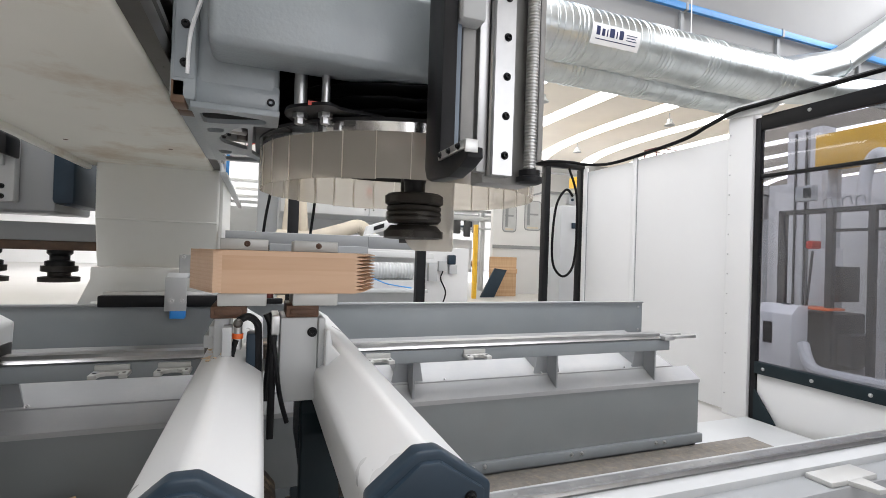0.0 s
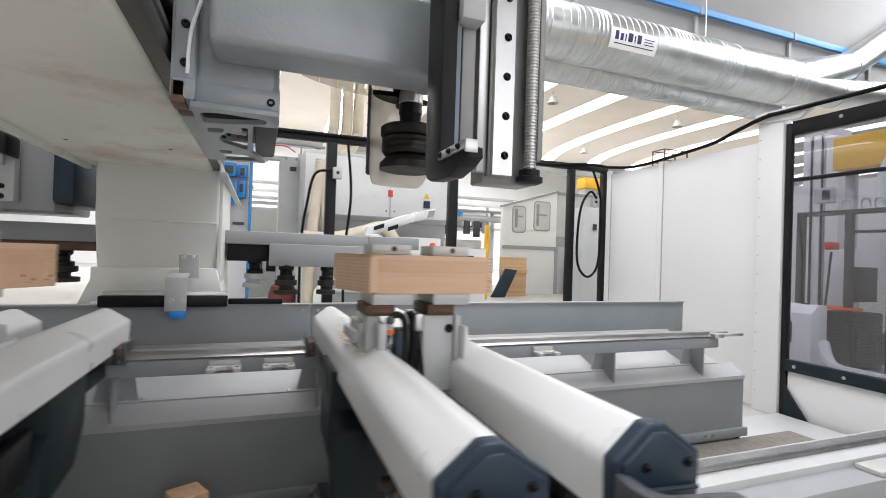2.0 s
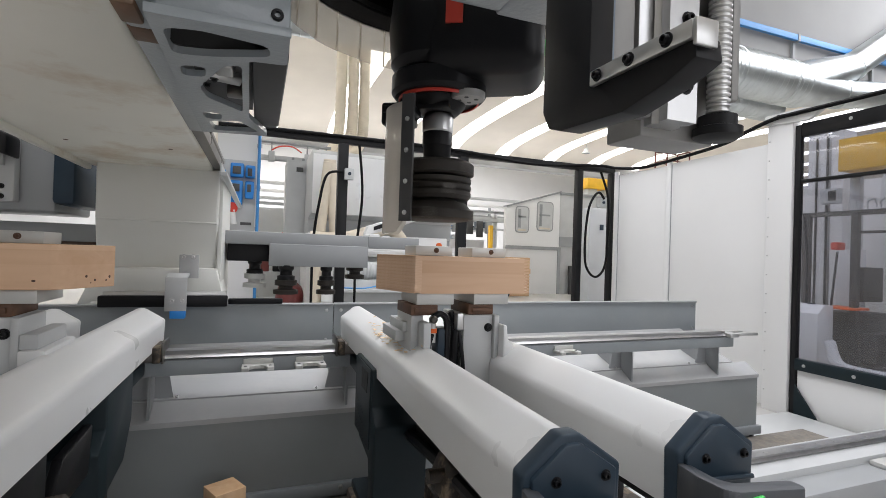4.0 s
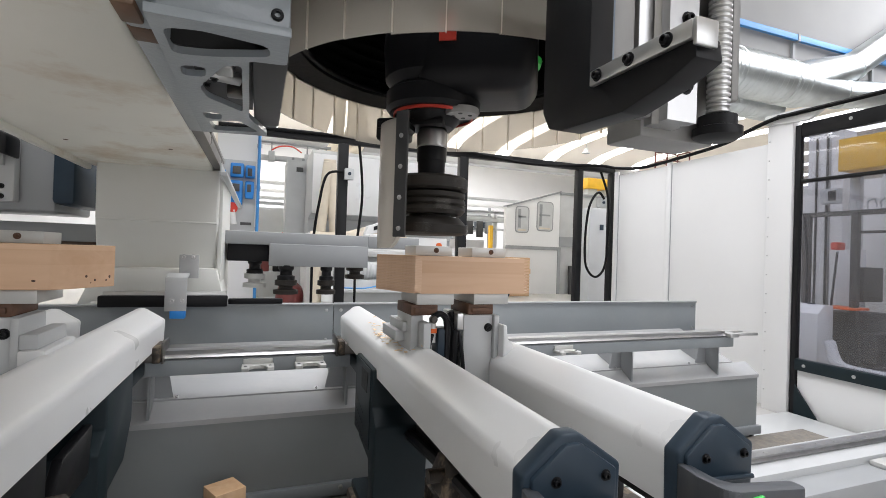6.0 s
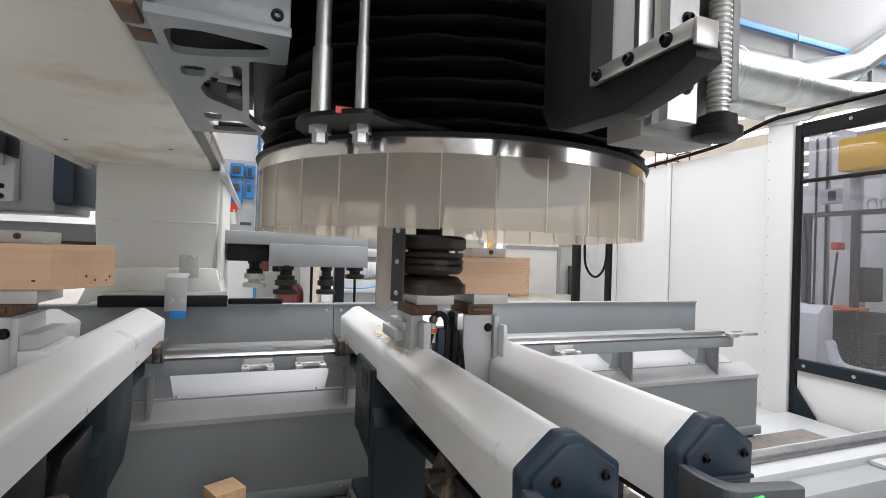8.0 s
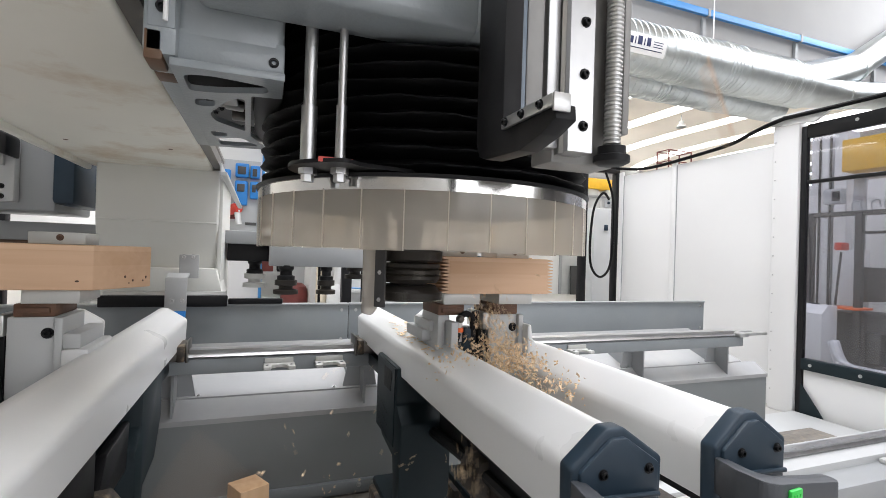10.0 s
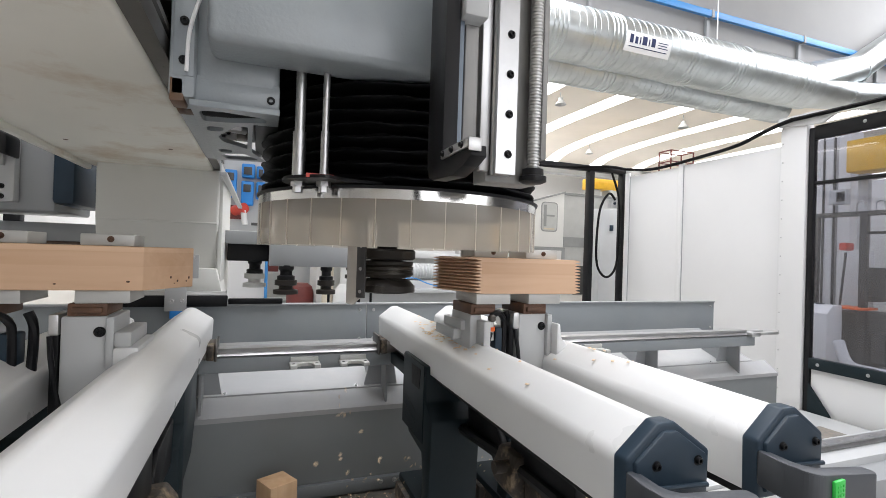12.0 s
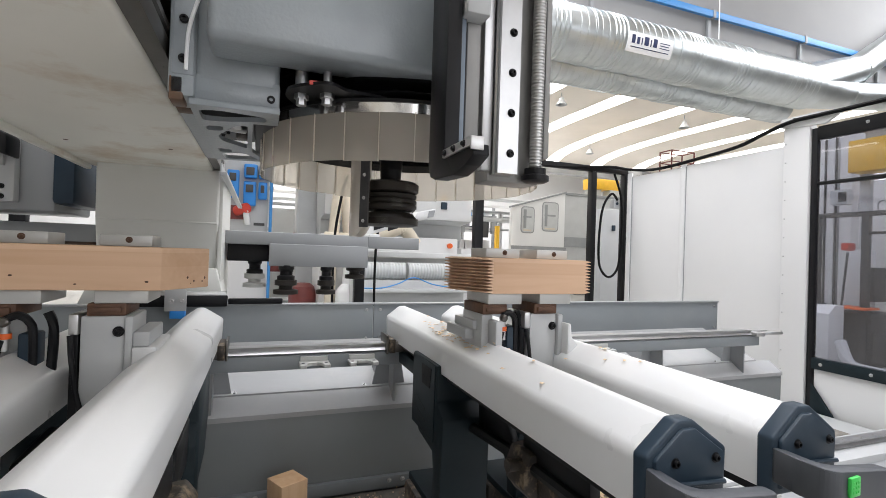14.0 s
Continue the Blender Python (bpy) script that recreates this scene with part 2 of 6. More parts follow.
BLUEGREY = mat("blue_grey_steel", (0.17, 0.21, 0.26), 0.35, vary=0.08)
MAROON = mat("maroon_paint", (0.16, 0.035, 0.03), 0.5, vary=0.15)
FLAP = glass("smoky_clear_flap", (0.90, 0.87, 0.82), 0.36, 0.12)
# denser and paler than the flap: light caught on its edge, put into colour
FLAPGLINT = glass("flap_edge_glint", (0.95, 0.94, 0.92), 0.8, 0.2)
CLEAR = glass("dusty_polycarbonate", (0.92, 0.91, 0.88), 0.58, 0.06)
PANE = glass("tinted_window_pane", (0.64, 0.65, 0.70), 0.03, 0.02)
# dark grey paint; inside the head casting it stands in for shade
SHADEGREY = mat("dark_grey_paint_and_shade", (0.045, 0.045, 0.045), 0.5, vary=0.15, scale=9, bump=0.08)
GRIPGREY = mat("worn_grey_plastic", (0.055, 0.060, 0.068), 0.5, vary=0.12, scale=12, bump=0.1)
SKYLIGHT = glow("skylight", (1.0, 0.985, 0.95), 5.0)
PANELPALE = mat("pale_grey_glass", (0.55, 0.56, 0.56), 0.15, vary=0.05)
INK = mat("dark_ink", (0.02, 0.03, 0.10), 0.5)
PAPER = mat("white_label", (0.85, 0.85, 0.85), 0.4, vary=0.01)


# ---- mesh helpers ----
def bm_box(x0, x1, y0, y1, z0, z1, bevel=0.0, seg=2, bm=None):
    own = bmesh.new()
    r = bmesh.ops.create_cube(own, size=1)
    for v in own.verts:
        v.co = Vector(((x0 + x1) / 2 + v.co.x * (x1 - x0), (y0 + y1) / 2 + v.co.y * (y1 - y0), (z0 + z1) / 2 + v.co.z * (z1 - z0)))
    if bevel:
        bmesh.ops.bevel(own, geom=own.edges[:], offset=bevel, segments=seg, profile=0.5, affect="EDGES")
    return join(bm, own)


def join(bm, own):
    if bm is None:
        return own
    me = bpy.data.meshes.new("tmp")
    own.to_mesh(me)
    bm.from_mesh(me)
    own.free()
    bpy.data.meshes.remove(me)
    return bm


def bm_prism(poly, axis, a, b, bevel=0.0, seg=2, bm=None):
    """A polygon in the plane across the axis, extruded from a to b. poly: (x,z) for 'y', (y,z) for 'x', (x,y) for 'z'."""
    own = bmesh.new()

    def at(p, d):
        return {"y": (p[0], d, p[1]), "x": (d, p[0], p[1]), "z": (p[0], p[1], d)}[axis]
    lo = [own.verts.new(at(p, a)) for p in poly]
    hi = [own.verts.new(at(p, b)) for p in poly]
    own.faces.new(lo)
    own.faces.new(hi[::-1])
    n = len(poly)
    for i in range(n):
        own.faces.new((lo[i], hi[i], hi[(i + 1) % n], lo[(i + 1) % n]))
    bmesh.ops.recalc_face_normals(own, faces=own.faces[:])
    if bevel:
        bmesh.ops.bevel(own, geom=own.edges[:], offset=bevel, segments=seg, profile=0.5, affect="EDGES")
    return join(bm, own)


def bm_lathe(profile, segs=32, m=None, bm=None, caps=True):
    """Profile of (radius, z) turned round z, laid by the pose m."""
    own = bmesh.new()
    rings = []
    for r, z in profile:
        rings.append([own.verts.new((max(r, 1e-4) * math.cos(2 * math.pi * k / segs), max(r, 1e-4) * math.sin(2 * math.pi * k / segs), z)) for k in range(segs)])
    for a, b in zip(rings, rings[1:]):
        for k in range(segs):
            own.faces.new((a[k], a[(k + 1) % segs], b[(k + 1) % segs], b[k]))
    if caps:
        own.faces.new(rings[0][::-1])
        own.faces.new(rings[-1])
    bmesh.ops.recalc_face_normals(own, faces=own.faces[:])
    if m is not None:
        own.transform(m)
    return join(bm, own)


def bm_rod(p, q, r, segs=16, bm=None):
    p, q = Vector(p), Vector(q)
    m = Matrix.Translation(p) @ (q - p).to_track_quat("Z", "Y").to_matrix().to_4x4()
    return bm_lathe([(r, 0), (r, (q - p).length)], segs, m, bm)


def bm_tube(points, r, segs=10, bm=None, smooth=6, rib=0.0):
    """A round tube along a smooth path through the points."""
    pts = [Vector(p) for p in points]
    path = []
    for i in range(len(pts) - 1):
        p0, p1, p2, p3 = pts[max(i - 1, 0)], pts[i], pts[i + 1], pts[min(i + 2, len(pts) - 1)]
        for k in range(smooth):
            u = k / smooth
            path.append(0.5 * ((2 * p1) + (p2 - p0) * u + (2 * p0 - 5 * p1 + 4 * p2 - p3) * u * u + (3 * p1 - p0 - 3 * p2 + p3) * u**3))
    path.append(pts[-1])
    own = bmesh.new()
    rings = []
    up = Vector((0.13, 0.21, 0.97))
    for i, c in enumerate(path):
        d = (path[min(i + 1, len(path) - 1)] - path[max(i - 1, 0)]).normalized()
        s = d.cross(up)
        s = s.normalized() if s.length > 1e-4 else Vector((1, 0, 0))
        w = s.cross(d)
        rad = r * (1 + rib * (i % 2))
        rings.append([own.verts.new(c + rad * (math.cos(2 * math.pi * k / segs) * s + math.sin(2 * math.pi * k / segs) * w)) for k in range(segs)])
    for a, b in zip(rings, rings[1:]):
        for k in range(segs):
            own.faces.new((a[k], a[(k + 1) % segs], b[(k + 1) % segs], b[k]))
    own.faces.new(rings[0][::-1])
    own.faces.new(rings[-1])
    bmesh.ops.recalc_face_normals(own, faces=own.faces[:])
    return join(bm, own)


def bm_plate(outer, holes, z0, z1):
    """A flat plate with openings through it."""
    own = bmesh.new()
    loops = []
    for loop in [outer] + holes:
        vs = [own.verts.new((x, y, z0)) for x, y in loop]
        loops += [own.edges.new((vs[i], vs[(i + 1) % len(vs)])) for i in range(len(vs))]
    bmesh.ops.triangle_fill(own, use_beauty=True, edges=loops)
    top = bmesh.ops.extrude_face_region(own, geom=own.faces[:])
    for v in [g for g in top["geom"] if isinstance(g, bmesh.types.BMVert)]:
        v.co.z = z1
    bmesh.ops.recalc_face_normals(own, faces=own.faces[:])
    return own


def rounded(points, r=0.010, n=3):
    """The closed outline with its corners rounded."""
    out = []
    for i, p in enumerate(points):
        p = Vector(p)
        a, b = Vector(points[i - 1]) - p, Vector(points[(i + 1) % len(points)]) - p
        ra, rb = min(r, a.length * 0.45), min(r, b.length * 0.45)
        a, b = p + a.normalized() * ra, p + b.normalized() * rb
        for k in range(n + 1):
            u = k / n
            out.append(tuple((1 - u) ** 2 * a + 2 * u * (1 - u) * p + u * u * b))
    return out


def mesh_of(name, bm, material, smooth=True):
    me = bpy.data.meshes.new(name)
    bm.to_mesh(me)
    bm.free()
    me.materials.append(material)
    if smooth:
        me.polygons.foreach_set("use_smooth", [True] * len(me.polygons))
        me.set_sharp_from_angle(angle=radians(32))
    return me


def part(name, bm, material, parent, label=""):
    ob = new(name, mesh_of(name, bm, material))
    ob.parent = parent
    if label:
        tagged(ob, label)
    return ob


def thing(name, label, category, group="", at=(0, 0, 0)):
    ob = new(name)
    ob.empty_display_size = 0.1
    ob.location = at
    return tagged(ob, label, category, group)


def solid(name, bm, material, label, category="", kind="", group=""):
    return tagged(new(name, mesh_of(name, bm, material)), label, category, group, kind)


def bolt_bm(x, y, z, r, facing, bm=None):
    """A socket-head screw whose head points along facing."""
    m = Matrix.Translation((x, y, z)) @ Vector(facing).to_track_quat("Z", "Y").to_matrix().to_4x4()
    return bm_lathe([(r * 1.5, 0), (r * 1.5, r * 0.25), (r, r * 0.25), (r, r * 1.1), (r * 0.85, r * 1.25), (r * 0.5, r * 1.25), (r * 0.45, r * 0.6), (0, r * 0.6)], 14, m, bm)


SCREWS = {}


def screws(parent, places, r, facing, material, name="screw"):
    """Separate socket screws that share one mesh."""
    key = (r, tuple(facing), material.name)
    if key not in SCREWS:
        SCREWS[key] = mesh_of(name, bolt_bm(0, 0, 0, r, facing), material)
    for p in places:
        o = new(name, SCREWS[key])
        o.parent, o.location = parent, p


# ---- hall ----
solid("floor", bm_box(-14, 32.4, -9.4, 34, -0.2, 0.0), CONCRETE, "pale grey resin hall floor", kind="structure")
solid("wall_north", bm_box(-14, 32, 30, 30.4, 0, 12), PLASTER, "white plastered far hall wall", kind="structure")
solid("wall_south", bm_box(-14, 32, -9.4, -9, 0, 12), PLASTER, "white plastered hall wall", kind="structure")
solid("wall_west", bm_box(-14.4, -14, -9.4, 30.4, 0, 12), PLASTER, "white plastered hall wall", kind="structure")
solid("wall_east", bm_box(32, 32.4, -9.4, 30.4, 0, 12), PLASTER, "white plastered hall wall", kind="structure")


def roof_shell(x0, x1, y0=6.6, y1=18.0):
    """A strip of the low roof shell from x0 to x1: flat over the bay and rounded down to the gutter beam."""
    under = [(y0, 5.62), (10.0, 5.66), (13.5, 5.69), (15.0, 5.67), (16.1, 5.62), (17.0, 5.54), (17.5, 5.45), (y1, 5.28)]
    return bm_prism(under + [(y, z + 0.15) for y, z in under[::-1]], "x", x0, x1)


ceil_bm, light_bm = bmesh.new(), bmesh.new()
x = -13.97
while x < 32:
    join(light_bm, roof_shell(x - 0.30, x + 0.30))
    join(ceil_bm, roof_shell(x + 0.30, min(x + 2.285 - 0.30, 32.4)))
    x += 2.285
solid("ceiling", ceil_bm, CEILING, "cream concrete roof shells rounded down to the gutter", kind="structure")
solid("skylight", light_bm, SKYLIGHT, "bright translucent skylight strips between the roof shells", kind="structure")
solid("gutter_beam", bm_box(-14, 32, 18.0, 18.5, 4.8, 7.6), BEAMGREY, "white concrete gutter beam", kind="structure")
solid("ceiling_far", bm_box(-14, 32, 18.5, 30, 7.6, 7.8), CEILING, "pale roof over the far bay", kind="structure")
near = bm_box(-14, 32, -9, 6.0, 8.2, 8.4)
solid("ceiling_near", near, CEILING, "pale concrete roof slab over the machine", kind="structure")
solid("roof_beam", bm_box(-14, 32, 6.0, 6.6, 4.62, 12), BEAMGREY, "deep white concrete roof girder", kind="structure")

# ---- safety enclosure: white sheet wall with a glazed part, black fence behind ----
wall = thing("enclosure_wall", "white sheet-steel enclosure wall with a black-framed window", "wall", at=(0, 0, 0))
part("panel", bm_box(3.25, 3.29, 2.62, 3.56, 0.02, 2.03, 0.003), WALLWHITE, wall)
part("panel", bm_box(3.25, 3.29, 3.60, 4.30, 0.02, 2.02, 0.003), WALLWHITE, wall)
part("seam_strip", bm_box(3.235, 3.26, 3.555, 3.605, 0.02, 2.05, 0.003), WALLWHITE, wall)
part("seam_strip", bm_box(3.235, 3.26, 4.28, 4.34, 0.02, 2.06, 0.003), WALLWHITE, wall)
part("corner_post", bm_box(3.215, 3.30, 2.41, 2.60, 0.0, 2.16, 0.006), WALLWHITE, wall, "white folded corner post with rivets")
for y in (3.552, 3.608, 4.276, 2.606):
    part("joint_line", bm_box(3.246, 3.251, y - 0.003, y + 0.003, 0.02, 2.02), MIDGREY, wall)
rv = bmesh.new()
for k in range(14):
    bm_lathe([(0.006, 0), (0.005, 0.003), (0, 0.004)], 8, Matrix.Translation((3.214, 2.58, 0.15 + k * 0.145)) @ Matrix.Rotation(-math.pi / 2, 4, "Y"), rv)
part("rivet_row", rv, STEEL, wall)
part("window_post", bm_box(3.235, 3.275, 2.365, 2.405, 0.0, 2.12, 0.004), BLACK, wall, "black aluminium window post")
part("window_post", bm_box(3.235, 3.275, -1.0, -0.96, 0.0, 2.12, 0.004), BLACK, wall, "black aluminium window post")
part("window_rail", bm_box(3.235, 3.275, -0.96, 2.365, 2.03, 2.13, 0.004), BLACK, wall, "black aluminium top rail")
part("window_rail", bm_box(3.24, 3.27, -0.96, 2.365, 1.695, 1.72, 0.003), BLACK, wall, "thin black glazing bar")
part("window_rail", bm_box(3.222, 3.275, -0.96, 2.365, 0.345, 0.425, 0.004), TEAL, wall, "dark bottom rail with bolts")
part("pane", bm_box(3.252, 3.258, -0.96, 2.365, 1.72, 2.03), PANE, wall, "smoky tinted glazing")
part("pane", bm_box(3.252, 3.258, -0.96, 2.365, 0.425, 1.695), PANE, wall, "smoky tinted glazing")
part("lower_panel", bm_box(3.25, 3.28, -0.96, 2.36, 0.02, 0.345, 0.003), WALLWHITE, wall)
screws(wall, [(3.222, 2.30 - k * 0.31, 0.385) for k in range(9)], 0.008, (-1, 0, 0), STEEL)
part("gusset", bm_prism([(2.365, 0.03), (2.365, 0.24), (2.21, 0.03)], "x", 3.225, 3.237), TEAL, wall, "dark triangular gusset plate")
part("cable_cover", bm_prism(rounded([(2.30, 2.135), (2.62, 2.165), (2.62, 2.235), (2.34, 2.235), (2.18, 2.205)], 0.02), "x", 3.205, 3.232), WALLWHITE, wall, "white cable cover plate at the corner")
screws(wall, [(3.235, 2.05 - k * 0.42, 2.09) for k in range(6)], 0.008, (-1, 0, 0), STEEL)
cable = bm_tube([(3.19, -0.8, 2.19), (3.19, 2.2, 2.20), (3.185, 2.5, 2.20), (3.19, 2.75, 2.15), (3.20, 2.95, 2.10), (3.225, 3.3, 2.075), (3.24, 3.9, 2.05), (3.2, 4.25, 2.09), (3.0, 4.37, 2.12), (2.2, 4.37, 2.06), (1.4, 4.37, 2.11), (0.4, 4.37, 2.12), (-2.5, 4.37, 2.10)], 0.016, 8)
solid("thick_cable", cable, RUBBER, "thick black cable clipped along the enclosure top", "cable")
fence = thing("guard_fence", "black square-tube guard fence frame behind the machine", "fence")
for x, w in ((0.22, 0.09), (1.40, 0.09), (2.79, 0.065), (3.235, 0.05)):
    part("post", bm_box(x, x + w, 4.38, 4.46, 0, 2.06, 0.006), BLACK, fence)
part("top_rail", bm_box(-4, 3.29, 4.39, 4.45, 2.06, 2.12, 0.005), BLACK, fence)
part("post", bm_box(-2.3, -2.2, 4.38, 4.46, 0, 2.06, 0.006), BLACK, fence)


def junction_box(x, y, z):
    t = thing("junction_box", "small grey electrical box on the fence post", "electrical box", "fence boxes", (x, y, z))
    part("housing", bm_box(-0.04, 0.04, -0.03, 0.03, -0.05, 0.05, 0.006), LIGHTGREY, t)
    part("gland", bm_lathe([(0.015, 0), (0.015, 0.012), (0, 0.012)], 12, pose(0, -0.03, 0, 90)), CAPBLUE, t)


junction_box(0.31, 4.34, 1.78)
junction_box(3.12, 4.40, 1.72)
solid("hanging_cable", bm_tube([(0.26, 4.35, 1.8), (0.12, 4.35, 1.76), (0.06, 4.35, 1.5), (0.02, 4.35, 1.15), (0.02, 4.35, 0.6)], 0.012, 8), RUBBER, "black cable hanging beside the fence post", "cable")
solid("hanging_cable", bm_tube([(0.40, 4.36, 2.05), (0.44, 4.36, 1.6), (0.40, 4.36, 1.1), (0.40, 4.36, 0.6)], 0.012, 8), RUBBER, "black cable hanging beside the fence post", "cable")
solid("looped_cable", bm_tube([(3.12, 4.36, 1.76), (3.02, 4.34, 1.82), (2.90, 4.33, 1.65), (2.86, 4.33, 1.3), (2.88, 4.33, 1.02), (3.0, 4.33, 0.90), (3.12, 4.33, 1.0), (3.16, 4.33, 1.3), (3.15, 4.33, 1.75), (3.05, 4.34, 2.05)], 0.013, 8), RUBBER, "black cable hanging in a long loop", "cable")

# ---- machine bed ----
bed = thing("machine_bed", "grey steel machine bed with a sloping sheet and splash panels", "machine bed")
X0, X1 = -3.2, 2.055
part("front_sheet", bm_box(X0, X1, 1.79, 1.80, 0.215, 0.52), DARKPANEL, bed, "dark grey front sheet")
part("foot_flange", bm_box(X0, X1 + 0.01, 1.768, 1.7895, 0.215, 0.258, 0.002), PANELGREY, bed)
screws(bed, [(-2.93 + k * 0.47 + d, 1.768, 0.243) for k in range(11) for d in (0, 0.052)], 0.006, (0, -1, 0), STEEL)
part("end_sheet", bm_box(X1 - 0.012, X1, 1.80, 2.2, 0.0, 0.52), PANELGREY, bed)
part("top_ledge", bm_prism([(1.783, 0.505), (1.783, 0.522), (1.86, 0.572), (1.86, 0.55)], "x", X0, X1), LEDGE, bed, "pale sloping ledge")
part("slope_sheet", bm_prism([(1.858, 0.556), (1.858, 0.576), (2.21, 0.70), (2.21, 0.68)], "x", X0, X1 - 0.1), LEDGE, bed, "pale sloping sheet")
screws(bed, [(-2.98 + k * 0.464, 1.867, 0.5795) for k in range(11)], 0.005, (0, -0.4, 0.9), STEEL)
part("core", bm_box(X0 + 0.02, X1 - 0.02, 1.81, 2.2, 0.0, 0.50), MIDGREY, bed)
for x0, x1 in ((-3.2, -1.562), (-1.558, -0.094), (-0.09, 2.078)):
    part("splash_panel", bm_box(x0, x1, 2.205, 2.22, 0.66, 0.853, 0.002), PANELGREY, bed, "grey splash panel")
    part("panel_lip", bm_box(x0, x1, 2.195, 2.235, 0.853, 0.861, 0.002), MIDGREY, bed)
    screws(bed, [(xx, 2.205, zz) for xx in (x0 + 0.03, x1 - 0.03) for zz in (0.70, 0.83)], 0.005, (0, -1, 0), STEEL)

guide = thing("rear_guide_rail", "polished steel guide rail on a grey beam and brackets", "guide rail")
part("beam", bm_box(-3.2, 1.80, 1.73, 1.84, 0.685, 0.735, 0.004), PANELGREY, guide)
part("rail", bm_prism([(1.735, 0.735), (1.725, 0.742), (1.735, 0.752), (1.728, 0.765), (1.775, 0.765), (1.768, 0.752), (1.778, 0.742), (1.768, 0.735)], "x", -3.2, 1.74), STEEL, guide, "polished profile rail")
part("cover_strip", bm_box(-3.2, 1.72, 1.79, 1.83, 0.735, 0.748, 0.002), MIDGREY, guide)


def rail_bracket(x):
    b = bm_prism([(x - 0.048, 0.686), (x + 0.042, 0.686), (x + 0.062, 0.575), (x - 0.070, 0.575)], "y", 1.868, 1.876)
    bm_prism([(1.795, 0.686), (1.868, 0.686), (1.868, 0.575), (1.795, 0.528)], "x", x - 0.004, x + 0.004, bm=b)
    bm_prism([(1.876, 0.686), (1.93, 0.686), (1.99, 0.62), (1.876, 0.578)], "x", x - 0.046, x - 0.040, bm=b)
    return b


for x in (-2.0, -1.37, -0.732, -0.095, 0.577, 1.230, 1.778):
    part("bracket", rail_bracket(x), MIDGREY, guide)


def clip_bm(x, z=0.700):
    b = bmesh.new()
    outline = [(-0.050, 0.0), (-0.050, -0.066), (-0.028, -0.066), (-0.024, -0.040), (-0.010, -0.030), (0.010, -0.030), (0.024, -0.040), (0.028, -0.066), (0.050, -0.066), (0.050, 0.0)]
    bm_prism([(x + u, 1.737 + w) for u, w in outline], "z", z, z + 0.013, 0.002, 1, bm=b)
    bm_box(x - 0.046, x + 0.046, 1.722, 1.731, z + 0.012, z + 0.030, 0.002, bm=b)
    return b


for x in (-1.35, -1.05, -0.405, -0.238, 0.415, 0.80):
    c = part("clip", clip_bm(x), JAW, guide, "cast claw clip")
    for u in (-0.038, 0.038):
        part("clip_hole", bm_lathe([(0.006, 0), (0.0045, 0.0012), (0, 0.0012)], 10, Matrix.Translation((x + u, 1.695, 0.7128))), BLACK, c)
part("end_clip", bm_box(1.74, 1.80, 1.70, 1.80, 0.735, 0.755, 0.004), ALU, guide)
part("end_clip", bm_box(1.80, 1.93, 1.70, 1.73, 0.742, 0.756, 0.003), ALU, guide)
part("end_clip", bm_box(1.80, 1.90, 1.76, 1.79, 0.742, 0.756, 0.003), ALU, guide)

front = thing("front_guide_rail", "polished front guide rail with screws on a pale bed edge", "guide rail")
part("rail", bm_prism([(1.385, 0.285), (1.378, 0.295), (1.388, 0.305), (1.38, 0.318), (1.425, 0.318), (1.417, 0.305), (1.427, 0.295), (1.42, 0.285)], "x", -3.2, 4.2), STEEL, front)
part("bed_edge", bm_box(-3.2, 4.2, 1.30, 1.50, 0.20, 0.285, 0.004), LIGHTGREY, front)
part("bed_edge", bm_box(-3.2, 4.2, 1.18, 1.31, 0.16, 0.255, 0.006), MIDGREY, front)
plug_me = mesh_of("screw_cap", bm_lathe([(0.011, 0), (0.011, 0.0012), (0, 0.0012)], 12), ALU)
for k in range(60):
    o = new("screw_cap", plug_me)
    o.parent, o.location = front, (-2.6 + k * 0.11, 1.4025, 0.318)
solid("chip_channel", bm_box(-3.2, 2.4, 1.50, 1.78, 0.10, 0.205, 0.003), GRIT, "dark dusty chip channel beside the bed", "channel", "structure")
solid("channel_strip", bm_box(-3.2, 2.35, 1.62, 1.70, 0.205, 0.215, 0.002), GRIT, "dark dusty strip along the chip channel", "strip", "structure")
solid("floor_tray", bm_box(2.10, 3.21, 1.52, 2.40, 0.0, 0.035, 0.004), LIGHTGREY, "pale grey metal floor tray inside the enclosure", "tray")
for x in (1.05, 2.2):
    fc = thing("front_clip", "cast claw clip with a stop lug on the front rail", "clip", "front clips", (x, 1.24, 0.255))
    part("body", bm_box(-0.14, 0.14, -0.05, 0.05, 0, 0.022, 0.006), JAW, fc)
    part("lug", bm_prism([(-0.05, -0.03), (0.05, -0.03), (0.03, -0.14), (-0.02, -0.14)], "z", 0.0, 0.02, 0.004), JAW, fc)


# ---- work-support consoles ----
def console_bm(y0, y1):
    """Ridged beam, rounded, 0.16 m wide, along y."""
    poly = [(-0.058, 0.767), (-0.061, 0.845), (0.001, 0.8905), (0.073, 0.845), (0.070, 0.767)]
    b = bm_prism(poly, "y", y0, y1)
    es = [e for e in b.edges if abs(e.verts[0].co.y - e.verts[1].co.y) > 0.1 and e.verts[0].co.z > 0.8]
    bmesh.ops.bevel(b, geom=es, offset=0.013, segments=4, profile=0.5, affect="EDGES")
    return b


